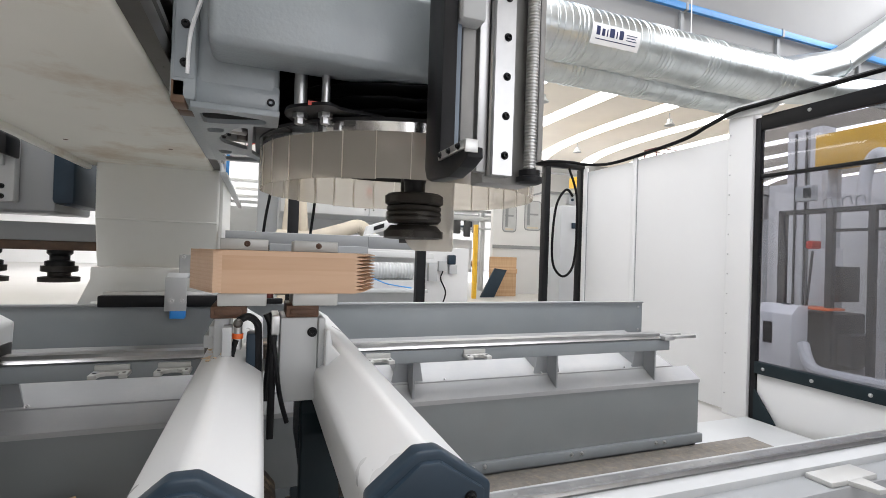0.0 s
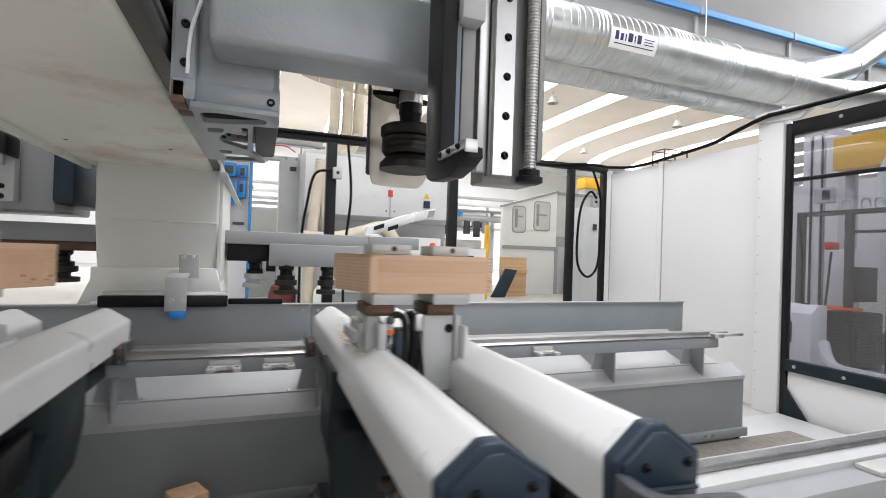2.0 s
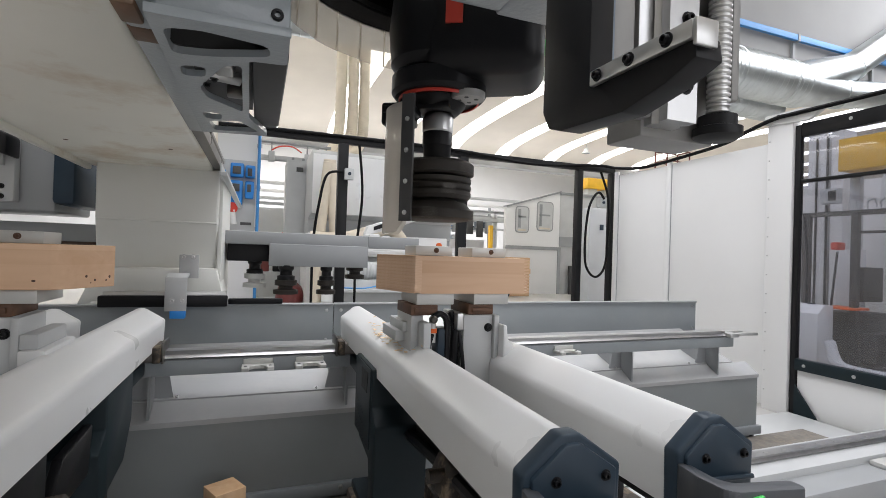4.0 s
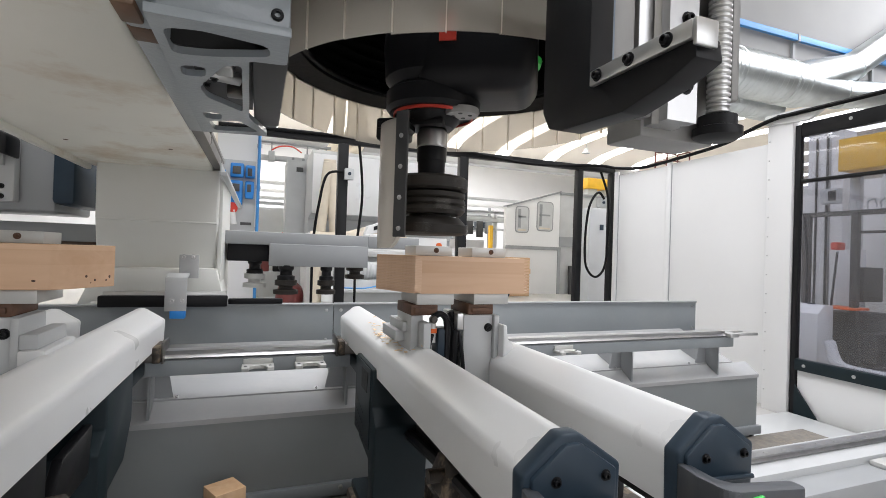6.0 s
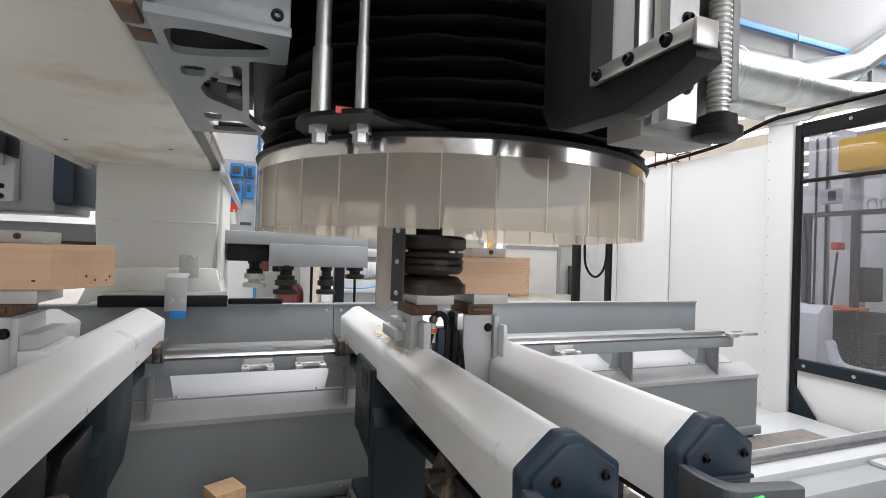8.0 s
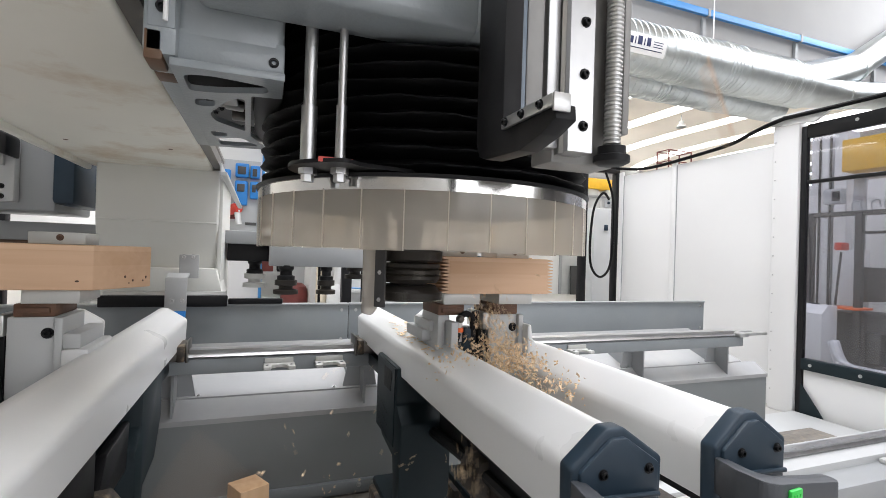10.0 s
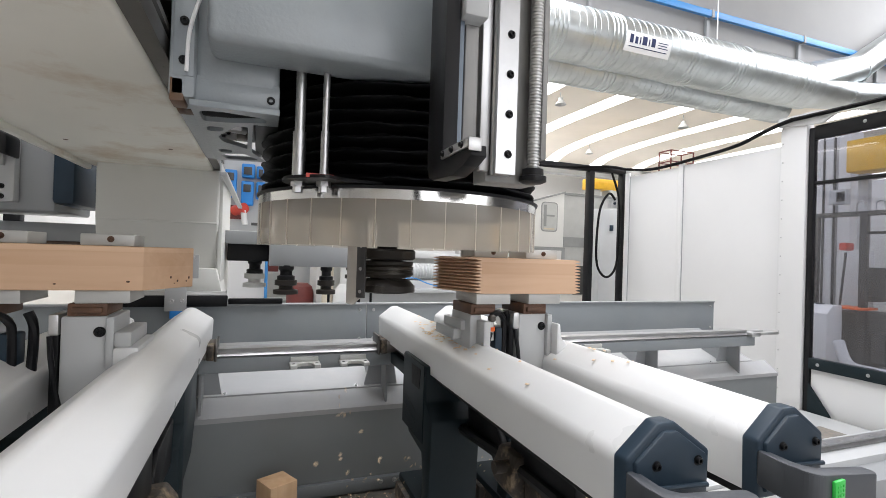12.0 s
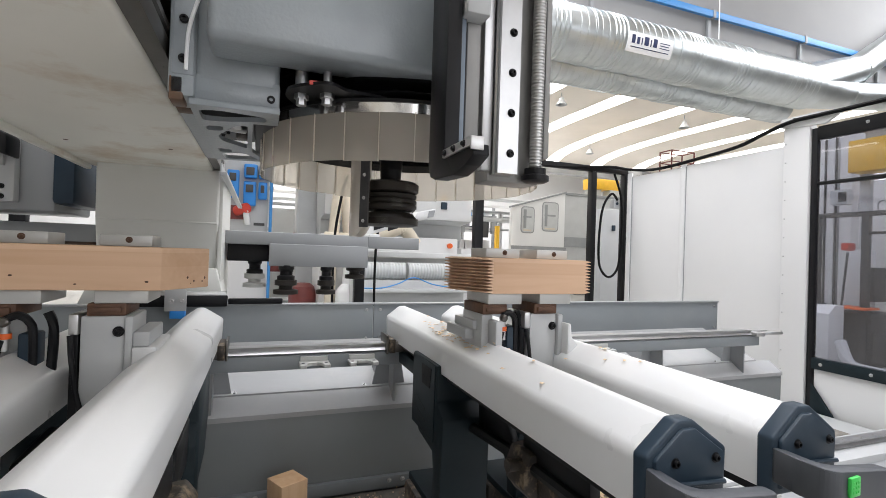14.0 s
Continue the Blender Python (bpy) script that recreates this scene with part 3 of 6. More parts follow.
def console(x, label):
    c = thing("console", label, "support beam", "work-support consoles", (x, 0, 0))
    c.rotation_euler = (0, 0, radians(-0.3))
    part("beam_cover", console_bm(0.508, 1.86), WHITE, c, "glossy white ridged cover")
    tip = bm_prism([(-0.058, 0.769), (-0.061, 0.845), (-0.010, 0.884), (0.012, 0.884), (0.073, 0.845), (0.070, 0.769)], "y", 1.86, 1.885, 0.008, 3)
    part("rear_cap", tip, WHITE, c)
    rim = [(-0.062, 0.763), (-0.064, 0.847), (-0.012, 0.890), (0.014, 0.890), (0.076, 0.847), (0.074, 0.763)]
    cap = bm_prism(rim, "y", 0.484, 0.511, 0.005, 3)
    e = part("end_cap", cap, CAPBLUE, c, "slate-blue plastic end cap with a raised face")
    face = bm_prism([(0.006 + (x - 0.006) * 0.86, 0.826 + (z - 0.826) * 0.84) for x, z in rim], "y", 0.478, 0.490, 0.004, 2)
    part("cap_face", face, CAPBLUE, e)
    screws(c, [(sx, 0.479, 0.838) for sx in (-0.022, 0.048)], 0.0048, (0, -1, 0), BLACK)
    grip = bm_prism(rounded([(-0.064, 0.488), (-0.074, 0.445), (-0.070, 0.412), (-0.054, 0.403), (0.080, 0.416), (0.090, 0.424), (0.088, 0.442), (-0.034, 0.430), (-0.048, 0.440), (-0.044, 0.488)], 0.008), "z", 0.785, 0.834, 0.003, 2)
    for v in grip.verts:
        v.co.z -= 0.15 * (v.co.x + 0.06)
    g = part("handle", grip, GRIPGREY, c, "worn grey grip bar bent round the cap")
    btn = bm_box(-0.012, 0.012, -0.0045, 0.001, -0.013, 0.013, 0.002)
    for u in (-0.006, 0.0, 0.006):
        for w in (-0.006, 0.0, 0.006):
            bm_box(u - 0.0015, u + 0.0015, -0.0052, -0.004, w - 0.0015, w + 0.0015, bm=btn)
    btn.transform(pose(-0.024, 0.4055, 0.810, 0, 0, 5.5))
    part("push_button", btn, GREEN, g, "bright green push button")
    part("cap_rib", bm_tube([(-0.034, 0.478, 0.820), (-0.028, 0.475, 0.812), (-0.012, 0.475, 0.810), (0.062, 0.475, 0.806)], 0.0035, 8), CAPBLUE, e)
    part("underframe", bm_box(-0.040, 0.040, 0.512, 1.84, 0.745, 0.785, 0.005), BLACK, c)
    leg = bm_prism([(1.25, 0.789), (1.47, 0.789), (1.47, 0.645), (1.40, 0.56), (1.275, 0.545), (1.265, 0.50), (1.265, 0.31), (1.21, 0.31), (1.195, 0.655), (1.25, 0.69)], "x", -0.070, 0.070, 0.005)
    part("leg", leg, TEAL, c, "dark teal sheet-metal leg")
    side = bm_box(-0.0725, -0.0705, 1.262, 1.462, 0.575, 0.785)
    part("side_plate", side, TEAL, c, "slate side plate")
    for k in range(3):
        part("leg_slot", bm_prism([(1.33 + 0.004 * k, 0.575 + k * 0.034), (1.45, 0.600 + k * 0.034), (1.45, 0.603 + k * 0.034), (1.33 + 0.004 * k, 0.578 + k * 0.034)], "x", -0.0735, -0.072), BLACK, c)
    part("leg_window", bm_prism([(1.29, 0.772), (1.375, 0.772), (1.370, 0.715), (1.30, 0.715)], "x", -0.0737, -0.071), RUBBER, c)
    part("leg_seam", bm_box(-0.066, 0.066, 1.196, 1.199, 0.415, 0.419), BLACK, c)
    part("rear_arm", bm_box(-0.045, 0.045, 1.46, 1.82, 0.69, 0.735, 0.006), TEAL, c)
    part("rear_slider", bm_box(-0.085, 0.085, 1.70, 1.80, 0.735, 0.775, 0.006), DARKSTEEL, c, "greased rail slider")
    part("slider_cap", bm_box(-0.092, -0.070, 1.690, 1.81, 0.735, 0.784, 0.003), CHIPPED, c)
    part("slider_cap", bm_box(0.070, 0.092, 1.690, 1.81, 0.735, 0.784, 0.003), CHIPPED, c)
    part("slider_scraper", bm_box(-0.100, -0.093, 1.700, 1.80, 0.730, 0.796, 0.002), DARKSTEEL, c)
    part("slider_scraper", bm_box(0.093, 0.100, 1.700, 1.80, 0.730, 0.796, 0.002), DARKSTEEL, c)
    part("foot_slider", bm_box(-0.09, 0.09, 1.34, 1.46, 0.318, 0.39, 0.008), CHIPPED, c, "greased foot slider")
    part("foot_plate", bm_box(-0.075, 0.075, 1.19, 1.47, 0.385, 0.41, 0.006), TEAL, c)
    part("hook_arm", bm_prism([(1.21, 0.72), (1.05, 0.71), (0.97, 0.62), (0.97, 0.56), (1.00, 0.56), (1.06, 0.62), (1.19, 0.62)], "x", 0.035, 0.055, 0.005), BLACK, c)
    part("clamp_cylinder", bm_prism([(0.005, 0.635), (0.02, 0.672), (0.08, 0.678), (0.10, 0.65), (0.095, 0.58), (0.03, 0.57), (0.005, 0.60)], "y", 0.90, 0.985, 0.005), CHIPPED, c, "dark dusty clamp block")
    part("guide_block", bm_box(0.035, 0.110, 0.80, 0.895, 0.575, 0.650, 0.006), CHIPPED, c, "chip-covered brown guide block")
    part("guide_block", bm_box(0.045, 0.115, 0.70, 0.79, 0.575, 0.645, 0.006), CHIPPED, c, "chip-covered brown guide block")
    part("cross_bolt", bm_rod((-0.020, 0.93, 0.645), (0.02, 0.93, 0.645), 0.014), CHIPPED, c)
    part("cable_chain", bm_tube([(0.02, 1.2, 0.63), (0.03, 1.0, 0.64), (0.035, 0.8, 0.645), (0.03, 0.6, 0.65)], 0.014, 8), BLACK, c)
    part("hanger", bm_box(0.035, 0.06, 0.72, 0.96, 0.64, 0.768, 0.004), BLACK, c)
    return c


def clamp_tower(x, y, hosed, label, horned=True):
    """Clamp on a console. x: middle of its jaws. hosed: with valve and air hose, else with a side flange."""
    c = thing("clamp_tower", label, "clamp", "workpiece clamps", (x, y, 0))
    part("lower_jaw", bm_box(-0.046, 0.046, 0.0, 0.13, 0.981, 1.0072, 0.002), JAW, c, "machined lower jaw plate")
    part("upper_jaw", bm_box(-0.046, 0.046, 0.02, 0.11, 1.0938, 1.117, 0.002), JAW, c, "machined upper jaw plate")
    screws(c, [(0.005, 0.02, 1.107)], 0.0042, (0, -1, 0), BROWN, "jaw_screw")
    blk = bm_box(-0.058, 0.008, 0.004, 0.12, 0.956, 0.981, 0.003)
    bm_box(-0.050, 0.0, -0.002, 0.126, 0.962, 0.974, 0.002, bm=blk)
    part("slide_block", blk, BROWN, c, "rusty brown slide block")
    if hosed:
        part("body", bm_box(-0.052, -0.022, 0.02, 0.14, 0.86, 0.956, 0.004), LIGHTGREY, c)
        part("saddle_step", bm_box(-0.063, -0.026, 0.05, 0.17, 0.912, 0.936, 0.003), LIGHTGREY, c, "pale stepped saddle")
        part("saddle_step", bm_box(-0.074, -0.030, 0.07, 0.20, 0.886, 0.913, 0.003), LIGHTGREY, c, "pale stepped saddle")
        part("front_post", bm_box(-0.034, -0.016, -0.022, 0.03, 0.84, 0.942, 0.003), LIGHTGREY, c)
        part("fitting", bm_rod((-0.006, 0.0, 0.895), (-0.006, 0.0, 0.945), 0.008), ALU, c)
        part("elbow", bm_lathe([(0.009, 0), (0.009, 0.010), (0.005, 0.013)], 16, Matrix.Translation((-0.006, 0.0, 0.948)) @ Matrix.Rotation(math.pi / 2, 4, "X")), DARKSTEEL, c)
        part("collar", bm_rod((-0.006, 0.0, 0.917), (-0.006, 0.0, 0.927), 0.0105), ORANGE, c, "orange hose collar")
        part("air_hose", bm_tube([(-0.006, 0.0, 0.952), (0.012, 0.0, 0.960), (0.028, 0.004, 0.948), (0.033, 0.008, 0.92), (0.034, 0.008, 0.80)], 0.0075, 8), BLACK, c)
        part("air_hose", bm_tube([(0.048, 0.03, 0.962), (0.058, 0.03, 0.93), (0.056, 0.03, 0.85), (0.050, 0.03, 0.78)], 0.0085, 8), BLACK, c)
        part("air_hose", bm_tube([(-0.008, -0.004, 0.915), (-0.016, -0.006, 0.885), (-0.018, -0.004, 0.85)], 0.006, 8), BLACK, c)
        part("valve", bm_box(0.010, 0.040, 0.005, 0.05, 0.835, 0.925, 0.005), CAPBLUE, c, "slate-blue pneumatic valve")
        part("cylinder_lug", bm_lathe([(0.014, 0.80), (0.016, 0.805), (0.016, 0.838), (0.012, 0.842)], 16, Matrix.Translation((-0.004, -0.02, 0))), LIGHTGREY, c)
    else:
        part("body", bm_box(-0.068, 0.008, 0.006, 0.13, 0.78, 0.956, 0.004), LIGHTGREY, c)
        part("guide_plate", bm_box(-0.086, -0.070, 0.002, 0.10, 0.92, 0.96, 0.002), ALU, c, "bright guide plate")
        part("guide_bar", bm_box(-0.088, -0.074, 0.02, 0.06, 0.70, 0.93, 0.002), BLACK, c)
        part("flange", bm_box(0.008, 0.022, -0.004, 0.12, 0.85, 0.955, 0.003), LIGHTGREY, c)
        if not horned:
            part("saddle_step", bm_box(0.022, 0.066, -0.01, 0.15, 0.85, 0.895, 0.004), WHITE, c)
            part("saddle_step", bm_box(0.022, 0.052, -0.004, 0.14, 0.895, 0.925, 0.004), LIGHTGREY, c)
        else:
            part("horn", bm_prism([(0.020, 0.80), (0.020, 0.935), (0.030, 0.935), (0.034, 0.90), (0.060, 0.872), (0.095, 0.85), (0.10, 0.80)], "y", -0.03, 0.05, 0.005, 2), WHITE, c, "white flared horn of the cover")
        part("air_hose", bm_tube([(-0.082, 0.0, 0.92), (-0.076, -0.006, 0.87), (-0.066, -0.004, 0.80), (-0.05, 0.0, 0.74)], 0.005, 8), BLACK, c)
        screws(c, [(-0.004, 0.006, 0.925)], 0.007, (0, -1, 0), BLACK)
    return c


console(-0.062, "glossy white support console with chips scattered along its ridge")
console(0.172, "glossy white support console under a clamped timber")
console(-0.788, "glossy white support console beside the gantry leg")
console(-1.028, "glossy white support console beyond the gantry leg")
clamp_tower(-0.029, 1.05, True, "grey pneumatic clamp with blue valve holding the short timber")
clamp_tower(0.114, 1.05, False, "grey clamp with side flange holding the short timber")
clamp_tower(-0.845, 1.115, False, "grey clamp with stepped saddle under the knotty timber", False)
clamp_tower(-1.02, 1.115, True, "grey pneumatic clamp with blue valve under the knotty timber")


# ---- timbers ----
def wedge_bm(side, h, xf, xb, yf, yb, length, tip):
    """One tapered finger on a mitred end; tip False gives the wedge cut out between two fingers."""
    b = bmesh.new()
    n, w = (h / 2 - 0.0002, 0.0008) if tip else (0.0006, h / 2 - 0.0010)
    vs = [b.verts.new(c) for c in ((xf, yf, -n), (xb, yb, -n), (xb, yb, n), (xf, yf, n),
                                   (xf + side * length, yf, -w), (xb + side * length, yb, -w), (xb + side * length, yb, w), (xf + side * length, yf, w))]
    for f in ((0, 1, 2, 3), (4, 5, 6, 7), (0, 1, 5, 4), (3, 2, 6, 7), (0, 3, 7, 4), (1, 2, 6, 5)):
        b.faces.new([vs[i] for i in f])
    bmesh.ops.recalc_face_normals(b, faces=b.faces[:])
    return b


Z0, Z1 = 1.0075, 1.0935
short = thing("short_timber", "short glued spruce timber with finger-jointed mitred ends clamped on consoles", "timber")
part("body", bm_prism([(-0.068, 1.04), (0.196, 1.04), (0.252, 1.18), (-0.124, 1.18)], "z", Z0, Z1), WOODA, short)
NFIN = 11
FH = (Z1 - Z0) / NFIN
finger_l = mesh_of("finger", wedge_bm(-1, FH, -0.068, -0.124, 1.04, 1.18, 0.016, True), WOODA, False)
finger_r = mesh_of("finger", wedge_bm(1, FH, 0.196, 0.252, 1.04, 1.18, 0.016, True), WOODA, False)
waste_l = mesh_of("shaving", wedge_bm(-1, FH, -0.068, -0.124, 1.04, 1.18, 0.016, False), WOODA, False)
SHAVINGS = []
for k in range(NFIN):
    z = Z0 + FH * (k + 0.5)
    for me in (finger_l, finger_r):
        f = new("finger", me)
        f.parent, f.location = short, (0, 0, z)
for k in range(NFIN + 1):
    f = new("shaving", waste_l)
    z = min(max(Z0 + FH * k, Z0 + FH * 0.42), Z1 - FH * 0.42)
    f.parent, f.location = short, (0, 0, z)
    SHAVINGS.append(f)

long_t = thing("long_timber", "knotty glued spruce timber clamped on the consoles", "timber")
part("body", bm_prism([(-1.75, 1.10), (-0.775, 1.10), (-0.70, 1.215), (-1.75, 1.215)], "z", Z0, Z1, 0.0015, 1), WOODB, long_t)
random.seed(8)
for k in range(9):
    x, z, r = random.uniform(-1.2, -0.80), random.uniform(1.016, 1.058), random.uniform(0.0012, 0.0024)
    b = bm_lathe([(r, 0), (r * 0.6, 0.0006), (0, 0.0006)], 10, Matrix.Diagonal((1.8, 1, 1, 1)))
    b.transform(Matrix.Translation((x, 1.0998, z)) @ Matrix.Rotation(math.pi / 2, 4, "X"))
    part("knot", b, BROWN, long_t)
for k in range(6):
    u, z, r = random.uniform(0.1, 0.95), random.uniform(1.014, 1.04), random.uniform(0.0015, 0.003)
    b = bm_lathe([(r, 0), (r * 0.6, 0.0006), (0, 0.0006)], 10)
    b.transform(Matrix.Translation((-0.775 + 0.075 * u, 1.10 + 0.115 * u, z)) @ Vector((0.838, -0.546, 0)).to_track_quat("Z", "Y").to_matrix().to_4x4())
    part("knot", b, BROWN, long_t)

cube = solid("offcut_block", bm_box(-0.045, 0.045, -0.045, 0.045, -0.17, 0.0, 0.002), WOODC, "pale spruce offcut block standing on end", "offcut")
cube.matrix_world = pose(-0.487, 1.60, 0.375, 0, 0, 27)

# ---- gantry (travels along x with the camera) ----
gantry = thing("gantry", "cream-painted heavy gantry arm with stained underside and a leg", "gantry")
beam = bm_box(-0.69, -0.20, -0.6, 2.50, 1.43, 2.1, 0.012, 3)
part("arm", beam, CREAM, gantry, "cream box arm with brown grease stains")
lip = bm_box(-0.705, -0.68, -0.6, 2.46, 1.41, 1.45, 0.006)
part("edge_lip", lip, CREAM, gantry)
leg = bm_prism([(2.36, 1.44), (2.37, 1.20), (2.42, 0.98), (2.30, 0.80), (2.95, 0.80), (2.95, 1.44)], "x", -0.64, -0.175, 0.012, 3)
part("leg", leg, CREAMCLEAN, gantry, "cream tapered leg with a folded crease")
part("leg_fold", bm_box(-0.635, -0.18, 2.362, 2.375, 1.196, 1.204, 0.003), CREAMCLEAN, gantry)
part("leg_flange", bm_box(-0.178, -0.160, 2.38, 2.95, 0.86, 1.43, 0.004), CREAMCLEAN, gantry, "pale edge flange")
part("foot", bm_prism([(-0.64, 0.95), (-0.64, 1.0), (-0.175, 1.0), (-0.14, 0.86), (-0.685, 0.84)], "y", 2.34, 2.6, 0.006), CREAMCLEAN, gantry)
part("rail", bm_prism([(-0.20, 1.438), (-0.168, 1.438), (-0.165, 1.455), (-0.165, 1.468), (-0.175, 1.475), (-0.165, 1.482), (-0.165, 1.495), (-0.185, 1.50), (-0.185, 1.54), (-0.20, 1.54)], "y", -0.6, 2.45), DARKSTEEL, gantry, "dark greased linear rail")
part("rail", bm_prism([(-0.20, 1.755), (-0.165, 1.755), (-0.165, 1.795), (-0.20, 1.795)], "y", -0.6, 2.45), DARKSTEEL, gantry, "dark greased linear rail")
part("rail_guard", bm_box(-0.160, -0.132, 2.14, 3.9, 1.385, 1.40, 0.002), LIGHTGREY, gantry, "pale angle strip running past the leg")
part("rail_guard", bm_box(-0.160, -0.154, 2.14, 3.9, 1.40, 1.436, 0.001), LIGHTGREY, gantry, "pale angle strip running past the leg")
part("wiper_strip", bm_box(-0.56, -0.115, 2.14, 2.17, 0.856, 0.90, 0.005), BLACK, gantry, "black rubber wiper strip")
part("wiper_strip", bm_box(-0.115, 0.10, 2.18, 2.21, 0.862, 0.884, 0.004), BLACK, gantry, "black rubber wiper strip")
part("wiper_clamp", bm_box(-0.55, -0.12, 2.165, 2.19, 0.885, 0.915, 0.003), ALU, gantry)
part("sensor_bracket", bm_prism([(2.10, 0.845), (2.10, 0.975), (2.17, 0.99), (2.17, 0.98), (2.108, 0.968), (2.108, 0.845)], "x", -0.333, -0.258, 0.002), LIGHTGREY, gantry, "grey folded sensor bracket")
part("bracket_plate", bm_box(-0.315, -0.24, 2.30, 2.31, 0.96, 1.06, 0.002), LIGHTGREY, gantry)
part("sensor", bm_box(-0.315, -0.262, 2.10, 2.14, 0.815, 0.848, 0.004), BLUE, gantry, "blue proximity sensor")
screws(gantry, [(x, 2.098, 0.885) for x in (-0.308, -0.272)] + [(x, 2.295, 1.05) for x in (-0.298, -0.262)], 0.008, (0, -1, 0), STEEL)
holes = bmesh.new()
for x, y in ((-0.41, 0.95), (-0.60, 1.9), (-0.30, 1.9), (-0.45, 0.55), (-0.58, 1.2)):
    bm_lathe([(0.008, 0), (0.006, -0.001), (0, -0.001)], 12, Matrix.Translation((x, y, 1.4298)), holes)
part("plug_holes", holes, BROWN, gantry)

# secondary unit and tool rack behind the gantry
unit = thing("drill_unit", "grey boring unit hanging behind the gantry arm", "machine unit")
part("housing", bm_box(-1.30, -0.80, 2.45, 2.9, 1.22, 1.75, 0.01), MIDGREY, unit)
part("side_cover", bm_box(-0.80, -0.72, 2.40, 2.8, 1.25, 1.60, 0.02), CAPBLUE, unit)
part("face_plate", bm_box(-1.04, -0.92, 2.40, 2.45, 1.25, 1.55, 0.006), LIGHTGREY, unit)
part("lens_hood", bm_prism([(-1.0, 1.45), (-0.91, 1.42), (-0.91, 1.50), (-1.0, 1.56)], "y", 2.30, 2.42, 0.01), BLACK, unit)
part("connector", bm_box(-1.0, -0.95, 2.38, 2.41, 1.39, 1.43, 0.005), LIGHTGREY, unit)
screws(unit, [(x, 2.40, z) for x in (-1.0, -0.96) for z in (1.27, 1.31)], 0.007, (0, -1, 0), BLACK)

rack = thing("tool_rack", "grey tool magazine rail holding dark tool cones", "tool rack")
part("rail", bm_box(-1.6, -0.66, 2.55, 2.75, 1.10, 1.178, 0.004), MIDGREY, rack)
part("rail", bm_box(-0.17, 0.55, 2.60, 2.85, 1.115, 1.18, 0.004), MIDGREY, rack)
part("front_cover", bm_box(0.045, 0.54, 2.545, 2.60, 1.01, 1.122, 0.004), MIDGREY, rack, "grey folded front cover")
part("arm_end", bm_box(0.55, 0.84, 2.60, 2.75, 1.115, 1.18, 0.004), MIDGREY, rack)
part("under_rail", bm_box(-1.6, -0.66, 2.56, 2.72, 1.06, 1.10, 0.004), OCHRE, rack, "stained lower rail")
part("under_rail", bm_box(-0.15, 0.05, 2.62, 2.80, 1.03, 1.115, 0.004), BLACK, rack)


def tool_cone(x, y, z, big=1.0, body=None):
    t = thing("tool_cone", "dark milling tool hanging in the magazine", "tool", "magazine tools", (x, y, z))
    part("holder", bm_lathe([(0.028 * big, 0), (0.028 * big, -0.02), (0.022 * big, -0.03), (0.022 * big, -0.05), (0.032 * big, -0.055), (0.032 * big, -0.075)], 20), BLACK, t)
    part("cutter", bm_lathe([(0.04 * big, -0.075), (0.04 * big, -0.10), (0.025 * big, -0.105), (0.025 * big, -0.12), (0.045 * big, -0.125), (0.045 * big, -0.145), (0.0, -0.15)], 20), body or TOOLMAT, t)
    return t


RACK = [tool_cone(-0.83, 2.62, 1.065, 1.7), tool_cone(-1.08, 2.62, 1.065, 1.5), tool_cone(-0.02, 2.70, 1.04, 1.25, JAW), tool_cone(0.13, 2.58, 1.015, 1.35), tool_cone(0.33, 2.58, 1.015, 1.1), tool_cone(0.50, 2.70, 1.09, 1.2)]

# ---- head carriage (slides along the gantry arm) ----
head = thing("head_carriage", "grey cast head carriage with a vertical slide and ball screw", "machine head")
cast = bm_box(-0.095, 0.335, 0.0, 0.11, 1.444, 1.60, 0.016, 4)
part("cross_casting", cast, CASTGREY, head, "blue-grey painted hollow casting")
part("left_block", bm_box(-0.115, 0.024, 0.035, 0.22, 1.372, 1.60, 0.012, 3), CASTGREY, head, "painted casting foot")
part("side_wall", bm_box(-0.150, -0.11, 0.02, 0.62, 1.345, 2.1, 0.006), CASTGREY, head, "grey side plate riding the rails")
part("rail_block", bm_box(-0.20, -0.15, 0.0, 0.12, 1.50, 1.58, 0.004), DARKSTEEL, head, "greasy rail carriage")
part("rail_block", bm_box(-0.20, -0.15, 0.40, 0.52, 1.50, 1.58, 0.004), OCHRE, head, "greasy rail carriage")
part("scraper", bm_box(-0.148, -0.126, 0.02, 0.07, 1.338, 1.378, 0.003), OCHRE, head)
HEAD_SCREWS = [(0.010, 0.04, 1.362), (-0.128, 0.02, 1.47), (-0.128, 0.02, 1.405), (-0.128, 0.02, 1.55)]
part("rail_ear", bm_box(-0.145, -0.112, 0.018, 0.03, 1.38, 1.66, 0.003), CASTGREY, head)
part("grease_line", bm_tube([(-0.085, 0.0, 1.60), (-0.10, -0.004, 1.52), (-0.118, 0.0, 1.45), (-0.122, 0.008, 1.385)], 0.0032, 8), PAPER, head, "white plastic grease line")
part("corrugated_hose", bm_tube([(-0.09, 0.06, 2.0), (-0.08, 0.06, 1.68), (0.0, 0.05, 1.635), (0.30, 0.04, 1.62)], 0.016, 10), BLACK, head)
part("inner_plate", bm_box(0.343, 0.356, -0.02, 0.05, 1.30, 2.1), BLUEGREY, head)
part("slide_column", bm_box(0.425, 0.545, 0.012, 0.075, 1.25, 2.1, 0.004), CASTIRON, head, "bare ground cast slide column")
part("column_wing", bm_box(0.36, 0.424, 0.014, 0.07, 1.30, 2.1, 0.004), CASTIRON, head)
part("column_rib", bm_box(0.362, 0.392, -0.012, 0.014, 1.285, 2.1, 0.004), CASTIRON, head)
